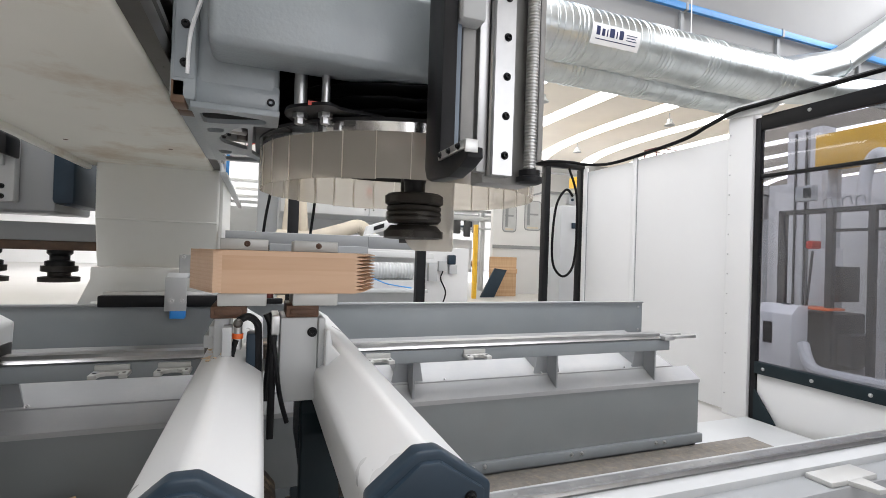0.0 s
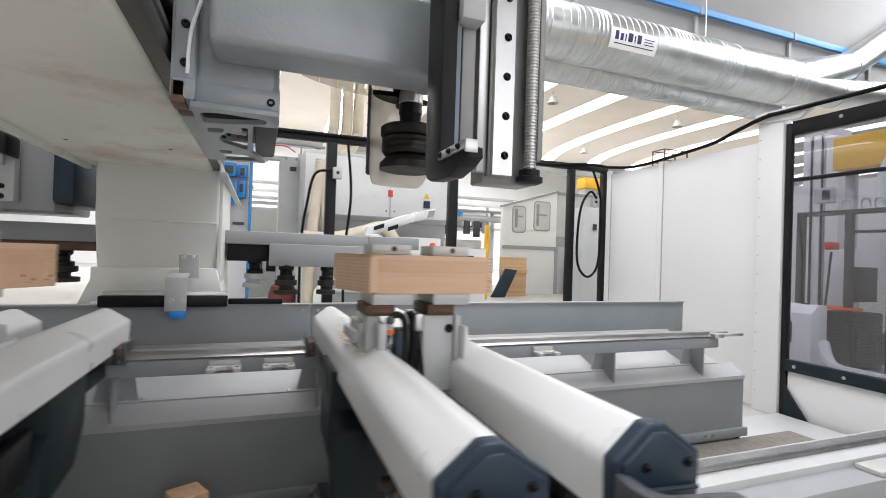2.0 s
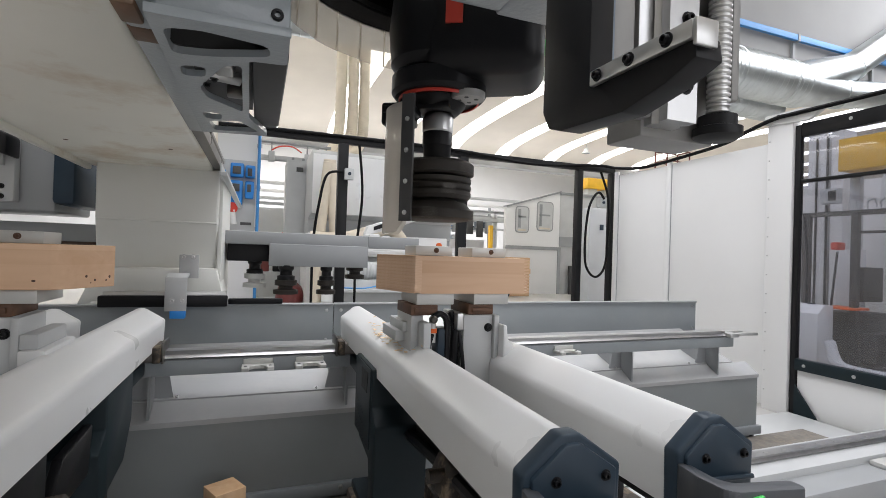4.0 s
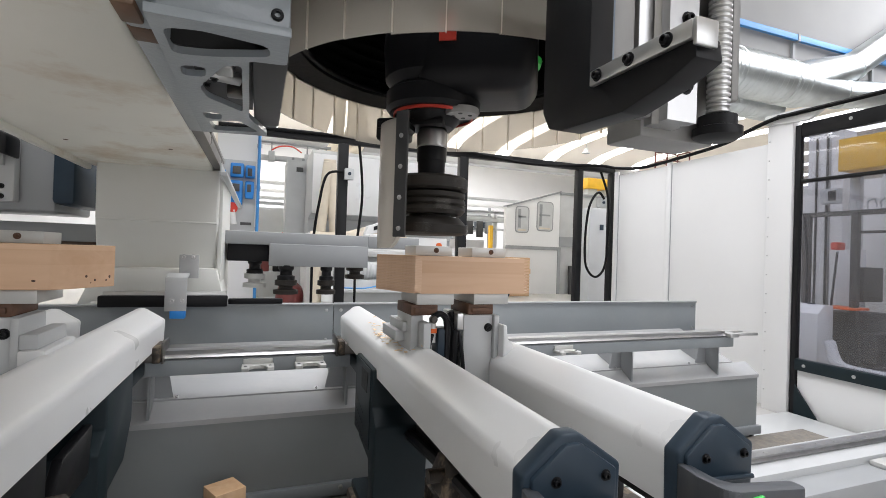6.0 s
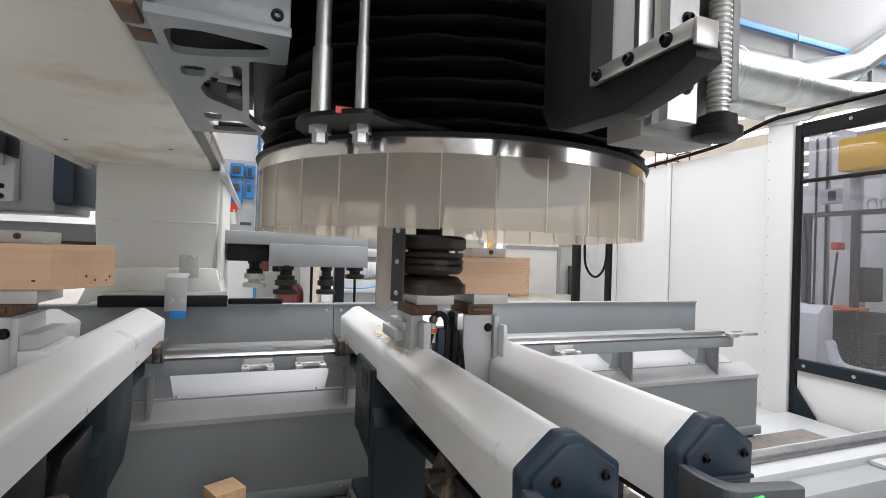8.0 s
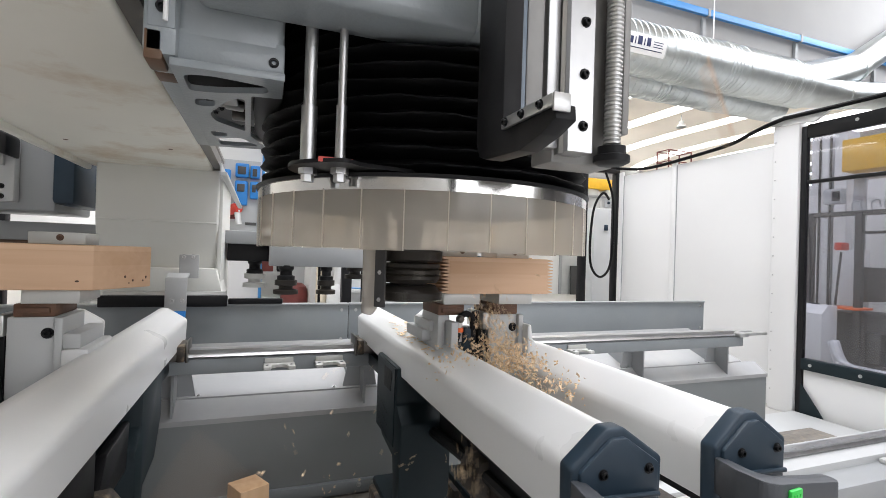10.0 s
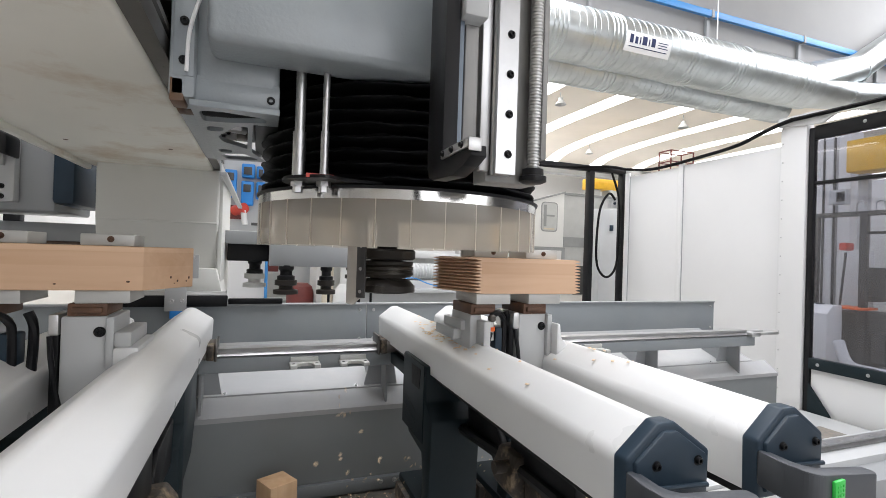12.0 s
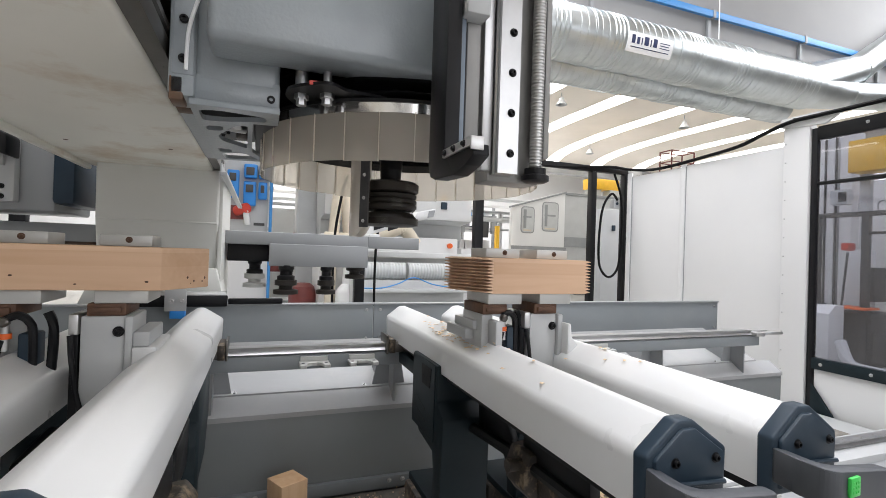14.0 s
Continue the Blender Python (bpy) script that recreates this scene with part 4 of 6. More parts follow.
part("column_groove", bm_box(0.402, 0.425, -0.006, 0.014, 1.268, 2.1, 0.003), STEEL, head)
part("slide_rail", bm_prism([(0.430, -0.024), (0.474, -0.024), (0.474, -0.012), (0.467, -0.006), (0.474, 0.0), (0.474, 0.012), (0.430, 0.012), (0.430, 0.0), (0.437, -0.006), (0.430, -0.012)], "z", 1.262, 2.1), STEEL, head, "polished profile rail with screw holes")
screw = []
zz = 1.275
while zz < 2.05:
    screw += [(0.0112, zz), (0.0135, zz + 0.0018), (0.0135, zz + 0.0042), (0.0112, zz + 0.0060)]
    zz += 0.0068
part("ball_screw", bm_lathe(screw, 18, Matrix.Translation((0.522, -0.012, 0))), ALU, head, "ribbed ball screw")
part("screw_bearing", bm_lathe([(0.020, 1.250), (0.028, 1.254), (0.028, 1.264), (0.022, 1.266), (0.022, 1.279), (0.012, 1.281)], 24, Matrix.Translation((0.522, -0.012, 0))), BLACK, head, "black end bearing")
part("screw_guard", bm_box(0.535, 0.548, -0.02, 0.014, 1.30, 2.1, 0.003), CASTIRON, head)
part("terminal_cover", bm_box(0.345, 0.395, -0.05, 0.0, 1.55, 1.75, 0.006), LIGHTGREY, head, "pale grey cover box")
part("orange_block", bm_box(0.36, 0.50, -0.05, 0.03, 1.67, 1.86, 0.008), OCHRE, head, "orange-brown carriage block")

# the sheet-metal side of the carriage lies further back than its slide
CASTING = ("cross_casting", "left_block", "side_wall", "rail_block", "scraper", "rail_ear", "grease_line", "corrugated_hose")
for o in head.children:
    o.data.transform(Matrix.Translation((0, 0, EYE)) @ Matrix.Scale(0.85, 4) @ Matrix.Translation((0, 0, -EYE)))
    if o.name.startswith(CASTING):
        deeper = 1.17 if o.name.startswith(("cross", "corrugated")) else 1.265
        o.data.transform(Matrix.Translation((0, -0.754, EYE)) @ Matrix.Scale(deeper, 4) @ Matrix.Translation((0, 0.754, -EYE)))


def on_head(p):
    return (0.85 * p[0], 0.85 * p[1], EYE + 0.85 * (p[2] - EYE))


def on_casting(p):
    x, y, z = on_head(p)
    return (1.265 * x, 1.265 * (y + 0.754) - 0.754, EYE + 1.265 * (z - EYE))


foot_out = rounded([(-0.128, 0.226), (0.026, 0.226), (0.027, 0.322), (-0.022, 0.328), (-0.028, 0.64), (0.004, 0.75), (0.007, 0.785), (-0.05, 0.795), (-0.128, 0.81)], 0.006)
foot_holes = [rounded(h, 0.014) for h in (
    [(-0.116, 0.262), (-0.076, 0.252), (0.002, 0.266), (0.006, 0.300), (-0.072, 0.334), (-0.116, 0.342)],
    [(-0.114, 0.384), (-0.080, 0.379), (-0.084, 0.424), (-0.117, 0.430)],
    [(-0.098, 0.478), (-0.056, 0.362), (-0.032, 0.350), (-0.038, 0.60), (-0.092, 0.532)],
    [(-0.111, 0.630), (-0.076, 0.633), (-0.079, 0.678), (-0.108, 0.682)],
    [(-0.106, 0.702), (-0.048, 0.672), (-0.010, 0.755), (-0.05, 0.770), (-0.100, 0.780)])]
part("foot_plate", bm_plate(foot_out, foot_holes, 1.353, 1.363), CASTGREY, head, "painted foot plate with cast openings")
part("foot_lip", bm_box(-0.127, 0.027, 0.221, 0.2255, 1.351, 1.3625, 0.001), CASTGREY, head, "painted lip of the casting foot")
part("foot_front", bm_box(-0.1235, 0.0255, 0.2375, 0.2455, 1.3635, 1.412, 0.002), CASTGREY, head, "painted front wall of the casting foot")
part("foot_side", bm_box(0.020, 0.0265, 0.246, 0.334, 1.3635, 1.412, 0.001), CASTGREY, head)
# dark grey linings paint the shade in the foot's openings; the ochre wall is grease
part("pocket_back", bm_box(-0.120, 0.0195, 0.246, 0.334, 1.386, 1.391), SHADEGREY, head, "back of the pocket, its shade painted dark")
part("cavity", bm_box(-0.120, -0.024, 0.345, 0.80, 1.412, 1.60), SHADEGREY, head, "inside of the casting, its shade painted dark")
part("cavity_wall", bm_box(-0.1275, -0.1205, 0.24, 0.80, 1.3635, 1.41), OCHRE, head, "grease-stained inner wall")
part("cavity_wall", bm_box(-0.120, 0.02, 0.335, 0.3445, 1.3635, 1.41), SHADEGREY, head)
part("valve_body", bm_box(-0.072, -0.046, 0.395, 0.44, 1.362, 1.395, 0.004), ALU, head, "small aluminium valve body")
part("valve_stem", bm_rod((-0.085, 0.46, 1.372), (-0.040, 0.48, 1.374), 0.010, 14), ALU, head)
part("valve_clip", bm_box(-0.062, -0.036, 0.52, 0.545, 1.360, 1.395, 0.003), DARKSTEEL, head)
part("motor_box", bm_box(-0.020, 0.030, 0.335, 0.74, 1.3635, 1.44, 0.006), SHADEGREY, head, "dark motor box beside the foot plate")
screws(head, [(-0.085 + 0.012 * k, 0.455 - 0.03 * k, 1.353) for k in range(2)], 0.004, (0, 0, -1), BLACK)
part("rail_scraper", bm_box(-0.160, -0.128, 0.30, 0.345, 1.362, 1.41, 0.003), OCHRE, head, "rusty rail scraper")
part("slide_frame", bm_prism([(0.045, 1.246), (0.045, 2.0), (-0.030, 2.0), (-0.030, 1.262), (-0.040, 1.253), (-0.140, 1.252), (-0.142, 1.236), (-0.115, 1.226), (-0.072, 1.217), (0.012, 1.221), (0.034, 1.228)], "x", 0.266, 0.291, 0.002), BLACK, head, "black angular slide frame with a foot")
part("foot_strip", bm_box(0.2605, 0.2655, -0.143, -0.037, 1.2475, 1.2605, 0.001), ALU, head, "pale metal strip on the foot")
part("foot_strip", bm_box(0.2605, 0.280, -0.1470, -0.1435, 1.2420, 1.2605, 0.001), ALU, head, "pale metal cap on the foot")
part("mount_block", bm_box(0.30, 0.42, 0.066, 0.235, 1.44, 1.62, 0.006), CASTGREY, head)
screws(head, [on_casting(p) for p in HEAD_SCREWS], 0.0075, (0, -1, 0), BLACK)
screws(head, [(0.2605, y, 1.254) for y in (-0.048, -0.085, -0.122)], 0.0035, (-1, 0, 0), BLACK)
screws(head, [on_head((0.4565, -0.0235, 1.302 + k * 0.08)) for k in range(9)], 0.0048, (0, -1, 0), BLACK, "rail_screw")

# ---- dust hood (bellows and clear flap curtain) ----
hood = thing("dust_hood", "round dust hood with black bellows and a clear flap curtain", "dust hood")
HR, HX, HY = 0.356, 0.352, 0.5145
prof = []
for k in range(16):
    z = 0.122 + k * 0.027
    prof += [(HR - 0.034, z), (HR - 0.012, z + 0.0085), (HR - 0.003, z + 0.012), (HR - 0.001, z + 0.0145), (HR - 0.004, z + 0.0165), (HR - 0.014, z + 0.019)]
bl = bm_lathe(prof, 96, caps=False)
for v in bl.verts:
    a = math.atan2(v.co.y, v.co.x)
    v.co.z += 0.0013 * math.sin(13 * a + v.co.z * 90) + 0.0010 * math.sin(29 * a + v.co.z * 40)
    r = 1 + 0.006 * math.sin(17 * a + v.co.z * 150)
    v.co.x, v.co.y = v.co.x * r, v.co.y * r
bo = part("bellows", bl, RUBBER, hood, "black pleated cloth bellows")
bo.location = (HX, HY, 0)
fl = part("flange", bm_lathe([(HR - 0.06, 0.115), (HR + 0.006, 0.114), (HR + 0.008, 0.120), (HR - 0.03, 0.123), (HR - 0.06, 0.122)], 72, caps=False), BLACK, hood)
fl.location = (HX, HY, 0)
band = part("steel_band", bm_lathe([(HR + 0.001, 0.094), (HR + 0.003, 0.094), (HR + 0.003, 0.114), (HR + 0.001, 0.114)], 72, caps=False), CHROME, hood, "polished steel band")
band.location = (HX, HY, 0)
inner = part("inner_ring", bm_lathe([(HR - 0.004, 0.094), (HR - 0.05, 0.108), (HR - 0.05, 0.115), (HR - 0.002, 0.114)], 72, caps=False), RUBBER, hood)
inner.location = (HX, HY, 0)
NF = 32
fb = bmesh.new()
a = 2 * math.pi / NF
ring = []
for lay in (0, 1):
    ring.append([])
    for u in range(5):
        an = -a / 2 * 1.015 + a * 1.015 * u / 4
        rr = HR - 0.001 + (0.0015 if lay else 0) + 0.0015 * (u / 4)
        ring[lay].append([fb.verts.new((rr * math.cos(an), rr * math.sin(an), z)) for z in (0.0, 0.05, 0.097)])
for lay in (0, 1):
    for u in range(4):
        for w in range(2):
            fb.faces.new((ring[lay][u][w], ring[lay][u + 1][w], ring[lay][u + 1][w + 1], ring[lay][u][w + 1]))
for u in range(4):
    fb.faces.new((ring[0][u][0], ring[0][u + 1][0], ring[1][u + 1][0], ring[1][u][0]))
for u in (0, 4):
    for w in range(2):
        fb.faces.new((ring[0][u][w], ring[0][u][w + 1], ring[1][u][w + 1], ring[1][u][w]))
# thin strip along one flap edge, in the paler material, as a painted highlight
for z0, z1 in ((0.0, 0.097),):
    e0 = [fb.verts.new((r * math.cos(a / 2 * 1.015), r * math.sin(a / 2 * 1.015) + d, z)) for d in (0.0, 0.0016) for r in (HR - 0.0012, HR + 0.0028) for z in (z0, z1)]
    for q in ((0, 1, 3, 2), (4, 5, 7, 6), (0, 1, 5, 4), (2, 3, 7, 6), (0, 2, 6, 4), (1, 3, 7, 5)):
        fb.faces.new([e0[i] for i in q]).material_index = 1
flap_me = mesh_of("flap", fb, FLAP)
flap_me.materials.append(FLAPGLINT)
random.seed(3)
for k in range(NF):
    f = new("flap", flap_me)
    f.parent = hood
    f.matrix_basis = pose(HX, HY, random.uniform(-0.002, 0.001), 0, 0, (k + 0.4) * 360 / NF)
part("mount_plate", bm_prism(rounded([(0.036, 0.262), (0.040, 0.215), (0.060, 0.190), (0.098, 0.158), (0.118, 0.155), (0.138, 0.180), (0.230, 0.196), (0.236, 0.222), (0.120, 0.27), (0.06, 0.32)], 0.014), "z", 0.1225, 0.1285), BLACK, hood, "black mounting plate")
for x, y in ((0.066, 0.240), (0.112, 0.214)):
    part("plate_nut", bm_lathe([(0.010, -0.016), (0.010, -0.004), (0.014, -0.004), (0.014, 0.006), (0.010, 0.010)], 6, Matrix.Translation((x, y, 0.117))), STEEL, hood)
    r = 0.0125 if x < 0.1 else 0.0085
    part("guide_rod", bm_rod((x, y, 0.1285), (x, y, 0.22), r), STEEL, hood)
    part("cylinder_sleeve", bm_rod((x, y, 0.22), (x, y, 0.60), r * 0.78), ALU, hood)
part("red_tag", bm_box(0.075, 0.125, 0.172, 0.174, 0.1235, 0.131), RED, hood, "red warning tag")

# ---- spindle unit and cutter ----
spindle = thing("spindle_unit", "dark five-axis spindle head with a clear cutter shield", "spindle")
part("collar", bm_lathe([(0.034, 0.175), (0.085, 0.178), (0.092, 0.186), (0.092, 0.215), (0.085, 0.222), (0.05, 0.225)], 40), BLACK, spindle, "black round spindle nose")
part("nose_ring", bm_lathe([(0.075, 0.172), (0.078, 0.172), (0.078, 0.18), (0.075, 0.18)], 40, caps=False), RED, spindle)
part("nose", bm_lathe([(0.030, 0.150), (0.040, 0.152), (0.052, 0.165), (0.056, 0.178)], 32), BLACK, spindle)
part("body", bm_lathe([(0.08, 0.222), (0.095, 0.24), (0.10, 0.30), (0.095, 0.36), (0.07, 0.42)], 36), BLACK, spindle, "black spindle body")
part("knuckle", bm_box(-0.02, 0.20, -0.10, 0.09, 0.20, 0.42, 0.04, 4), BLACK, spindle, "black cast swivel arm")
part("warning_tag", bm_box(0.03, 0.06, -0.104, -0.100, 0.28, 0.33), RED, spindle, "red tag with dark bars")
part("ring_light", bm_lathe([(0.035, 0.26), (0.055, 0.262), (0.058, 0.272), (0.05, 0.28)], 24, Matrix.Translation((0.15, 0.04, 0.02))), GREEN, spindle, "green ring on the swivel housing")
part("shield_arm", bm_box(-0.110, -0.045, -0.022, 0.022, 0.128, 0.172, 0.006), BLACK, spindle, "black shield carrier arm")
part("arm_bolt", bolt_bm(-0.085, -0.022, 0.150, 0.007, (0, -1, 0)), STEEL, spindle)
face = part("face_disc", bm_lathe([(0.0, 0.0), (0.030, 0.0), (0.032, 0.004), (0.032, 0.012)], 28, Matrix.Translation((0.062, -0.030, 0.168))), CASTIRON, spindle, "grey sensor disc with bores")
for k in range(4):
    part("bore", bm_lathe([(0.0042, -0.0006), (0.0042, 0.001), (0, 0.001)], 10, Matrix.Translation((0.062 + 0.016 * math.cos(k * 1.57), -0.030 + 0.016 * math.sin(k * 1.57), 0.168))), BLACK, face)
part("arm_plate", bm_prism([(-0.105, -0.03), (0.03, -0.05), (0.03, 0.03), (-0.105, 0.02)], "z", 0.150, 0.162, 0.002), BLACK, spindle)
sh = bmesh.new()
ra, rb = 0.098, 0.101
n = 20
cols = []
for k in range(n + 1):
    an = math.radians(140 + 110 * k / n)
    drop = -0.085
    e = abs(k / n - 0.5) * 2
    zb = drop + 0.028 * max(0, (e - 0.7) / 0.3) ** 2
    cols.append([sh.verts.new((r * math.cos(an), r * math.sin(an), z)) for r in (ra, rb) for z in (zb, 0.15)])
for c, d in zip(cols, cols[1:]):
    for q in ((0, 1), (2, 3)):
        sh.faces.new((c[q[0]], d[q[0]], d[q[1]], c[q[1]]))
    sh.faces.new((c[0], d[0], d[2], c[2]))
part("shield", sh, CLEAR, spindle, "clear curved plastic shield")
part("shield_top", bm_prism([(ra * math.cos(math.radians(140 + 11 * k)), ra * math.sin(math.radians(140 + 11 * k))) for k in range(11)] + [(-0.03, -0.02)], "z", 0.140, 0.152), BLACK, spindle)
an = math.radians(252)
st = bm_box(-0.0125, 0.0125, -0.003, 0.003, -0.065, 0.16, 0.001)
st.transform(pose(0.104 * math.cos(an), 0.104 * math.sin(an), 0, 0, 0, 252 + 90))
part("shield_strip", st, SHADEGREY, spindle, "grey clamping strip with rivets")
rv = bmesh.new()
for k in range(4):
    own = bolt_bm(0, -0.003, -0.05 + k * 0.055, 0.003, (0, -1, 0))
    own.transform(pose(0.104 * math.cos(an), 0.104 * math.sin(an), 0, 0, 0, 252 + 90))
    join(rv, own)
part("strip_rivets", rv, STEEL, spindle)

cutter = thing("profile_cutter", "dark stacked profile cutter on a steel arbor", "cutter")
part("arbor", bm_lathe([(0.026, 0.052), (0.027, 0.085), (0.029, 0.088), (0.029, 0.112), (0.026, 0.118), (0.026, 0.15)], 32), BLACK, cutter)
part("arbor_neck", bm_lathe([(0.027, 0.112), (0.030, 0.116), (0.030, 0.14), (0.025, 0.152)], 32), STEEL, cutter, "bright steel neck")
part("disc", bm_lathe([(0.02, 0.052), (0.058, 0.052), (0.064, 0.047), (0.064, 0.030), (0.058, 0.026), (0.03, 0.026)], 40), TOOLMAT, cutter, "dark upper disc")
part("disc", bm_lathe([(0.03, 0.022), (0.060, 0.022), (0.060, 0.015), (0.057, 0.012), (0.060, 0.009), (0.060, 0.003), (0.057, 0.0), (0.060, -0.003), (0.060, -0.009), (0.055, -0.016), (0.03, -0.016)], 40), TOOLMAT, cutter, "dark grooved middle disc")
part("disc", bm_lathe([(0.03, -0.020), (0.052, -0.022), (0.060, -0.032), (0.064, -0.036), (0.064, -0.050), (0.055, -0.053), (0.02, -0.053)], 40), TOOLMAT, cutter, "dark lower disc")
part("hub", bm_lathe([(0.036, -0.05), (0.036, 0.05)], 24), TOOLMAT, cutter)
for lev, rr in ((0.039, 0.066), (0.0, 0.0625), (-0.043, 0.066)):
    for k in range(4):
        kn = bm_box(rr - 0.012, rr, -0.003, 0.004, lev - 0.009, lev + 0.009, 0.001)
        kn.transform(pose(0, 0, 0, 0, 0, k * 90 + lev * 700))
        part("knife", kn, DARKSTEEL, cutter, "worn cutting knife")

# the cutter is a little broader than drawn
for o in cutter.children:
    if o.name.startswith(("disc", "knife", "hub")):
        o.data.transform(Matrix.Diagonal((1.14, 1.14, 1.06, 1)))

# ---- ducts and overhead services ----
def duct_bm(x0, x1, y, z, r, ribs):
    prof = [(r, 0.0)]
    L = x1 - x0
    d = 0.09
    while d < L - 0.1:
        if all(not (c - 0.05 < d < c + 0.28) for c in ribs):
            prof += [(r, d), (r + 0.004, d + 0.004), (r + 0.004, d + 0.010), (r, d + 0.014)]
        d += 0.115
    for d in ribs:
        for e in (0, 0.07, 0.14, 0.21):
            c = d + e
            prof += [(r, c), (r + 0.012, c + 0.012), (r + 0.012, c + 0.02), (r, c + 0.032)]
    prof.append((r, L))
    prof.sort(key=lambda p: p[1])
    return bm_lathe(prof, 56, Matrix.Translation((x0, y, z)) @ Matrix.Rotation(math.pi / 2, 4, "Y"))


duct = thing("ventilation_duct", "large galvanised spiral ventilation duct with ribbed joints", "duct")
part("pipe", duct_bm(-6, 8.3, 5.72, 4.236, 0.378, [0.6, 2.4, 4.2, 6.0, 7.8, 8.9, 9.85, 11.3, 12.2]), GALV, duct)


def cone_bm(p, q, r0, r1, bm=None):
    p, q = Vector(p), Vector(q)
    m = Matrix.Translation(p) @ (q - p).to_track_quat("Z", "Y").to_matrix().to_4x4()
    return bm_lathe([(r0, 0), (r1, (q - p).length)], 40, m, bm)


for far_end, beyond in (((9.70, 5.72, 4.78), (12.5, 5.72, 6.5)), ((9.35, 5.72, 4.25), (12.5, 5.72, 4.60))):
    part("branch_cone", cone_bm((8.15, 5.72, 4.236), far_end, 0.37, 0.255), GALV, duct, "tapered branch of the duct fork")
    part("branch_pipe", cone_bm(far_end, beyond, 0.25, 0.25), GALV, duct, "branch pipe")
    d = (Vector(beyond) - Vector(far_end)).normalized() * 0.10
    part("branch_clamp", cone_bm(Vector(far_end) - d * 0.5, Vector(far_end) + d, 0.268, 0.268), GALV, duct, "ribbed clamp ring")
part("hanger", bm_rod((6.2, 5.72, 4.5), (6.2, 5.72, 8.2), 0.01), STEEL, duct)
low = thing("ventilation_duct", "smaller galvanised duct running beneath the large one", "duct")
part("pipe", duct_bm(-6, 8.35, 6.2, 3.99, 0.26, [0.5, 2.0, 3.5, 5.0, 6.5, 8.0, 9.0, 10.2, 11.4, 12.6]), GALV, low)
for x in (-2.0, 0.3, 1.9, 3.4, 4.6, 6.0, 7.4):
    part("joint_band", bm_lathe([(0.261, 0), (0.268, 0.004), (0.268, 0.05), (0.261, 0.054)], 48, Matrix.Translation((x, 6.2, 3.99)) @ Matrix.Rotation(math.pi / 2, 4, "Y"), caps=False), GALV, low)
for x in (3.55, 5.05, 6.6, 7.8):
    part("joint_band", bm_lathe([(0.379, 0), (0.387, 0.004), (0.387, 0.05), (0.379, 0.054)], 56, Matrix.Translation((x, 5.72, 4.236)) @ Matrix.Rotation(math.pi / 2, 4, "Y"), caps=False), GALV, duct)
sign = thing("duct_label", "white duct label with dark lettering", "label")
pl = bmesh.new()
prev = None
for k in range(13):
    an = math.radians(-36 + 3.3 * k)
    y, z = 5.72 - 0.392 * math.cos(an), 4.236 + 0.392 * math.sin(an)
    cur = (pl.verts.new((4.05, y, z)), pl.verts.new((4.86, y, z)))
    if prev:
        pl.faces.new((prev[0], prev[1], cur[1], cur[0]))
    prev = cur
part("sheet", pl, PAPER, sign)
blue = thing("service_pipe", "blue painted square service pipe on ceiling brackets", "pipe")
part("pipe", bm_box(-6, 16, 5.87, 5.93, 5.135, 5.24, 0.004), SKYBLUE, blue)
for x in (3.9, 6.25, 8.5, 10.8):
    part("bracket", bm_prism([(5.86, 5.12), (5.86, 5.255), (6.0, 5.255), (6.0, 5.12)], "x", x, x + 0.05), MIDGREY, blue)
    part("stay", bm_prism([(x - 0.03, 4.78), (x + 0.03, 4.78), (x + 0.03, 5.12), (x - 0.03, 5.12)], "y", 5.94, 5.99), MIDGREY, blue)

# ---- machines and cabinets behind the fence ----
cab = thing("white_machine", "large white machine cabinet with a sloped hood", "machine")
part("hood", bm_prism([(7.0, 1.60), (7.0, 2.46), (7.08, 2.52), (9.2, 2.52), (9.2, 1.30), (7.40, 1.30), (7.40, 1.56)], "x", 0.24, 2.52, 0.012, 2), LIGHTGREY, cab)
for x0, x1 in ((0.25, 1.468), (1.480, 2.51)):
    d = part("door", bm_box(x0, x1, 6.986, 7.0, 1.612, 2.45, 0.005), WHITE, cab, "white hinged hood door")
    for z in (1.70, 2.36):
        part("door_lock", bm_lathe([(0.012, 0), (0.012, 0.006), (0, 0.006)], 10, pose(x1 - 0.05 if x0 < 1 else x0 + 0.06, 6.986, z, 90)), SHADEGREY, d)
# grey plate: the hood's shadow in the recess, given as paint
part("recess", bm_box(0.26, 2.50, 7.401, 7.41, 1.10, 1.55), MIDGREY, cab, "recess under the hood, its shade painted grey")
part("lower_body", bm_box(0.2, 2.3, 7.0, 9.2, 0.0, 1.33, 0.01), WHITE, cab)
part("counter", bm_box(0.75, 2.35, 6.55, 7.0, 1.02, 1.10, 0.01), WHITE, cab)
part("button", bm_lathe([(0.04, 0), (0.04, 0.05), (0, 0.05)], 16, pose(2.16, 7.0, 1.22, 90)), ORANGE, cab, "orange stop button")
part("isolator", bm_box(1.992, 2.092, 6.95, 6.985, 1.779, 1.889, 0.01), CAPBLUE, cab, "dark isolator switch")
part("warning_sign", bm_prism([(1.989, 1.926), (2.089, 1.926), (2.039, 2.011)], "y", 6.979, 6.985), YELLOW, cab, "yellow warning triangle")
part("notice", bm_box(1.439, 1.509, 6.979, 6.985, 1.912, 2.012), RED, cab, "small red notice")

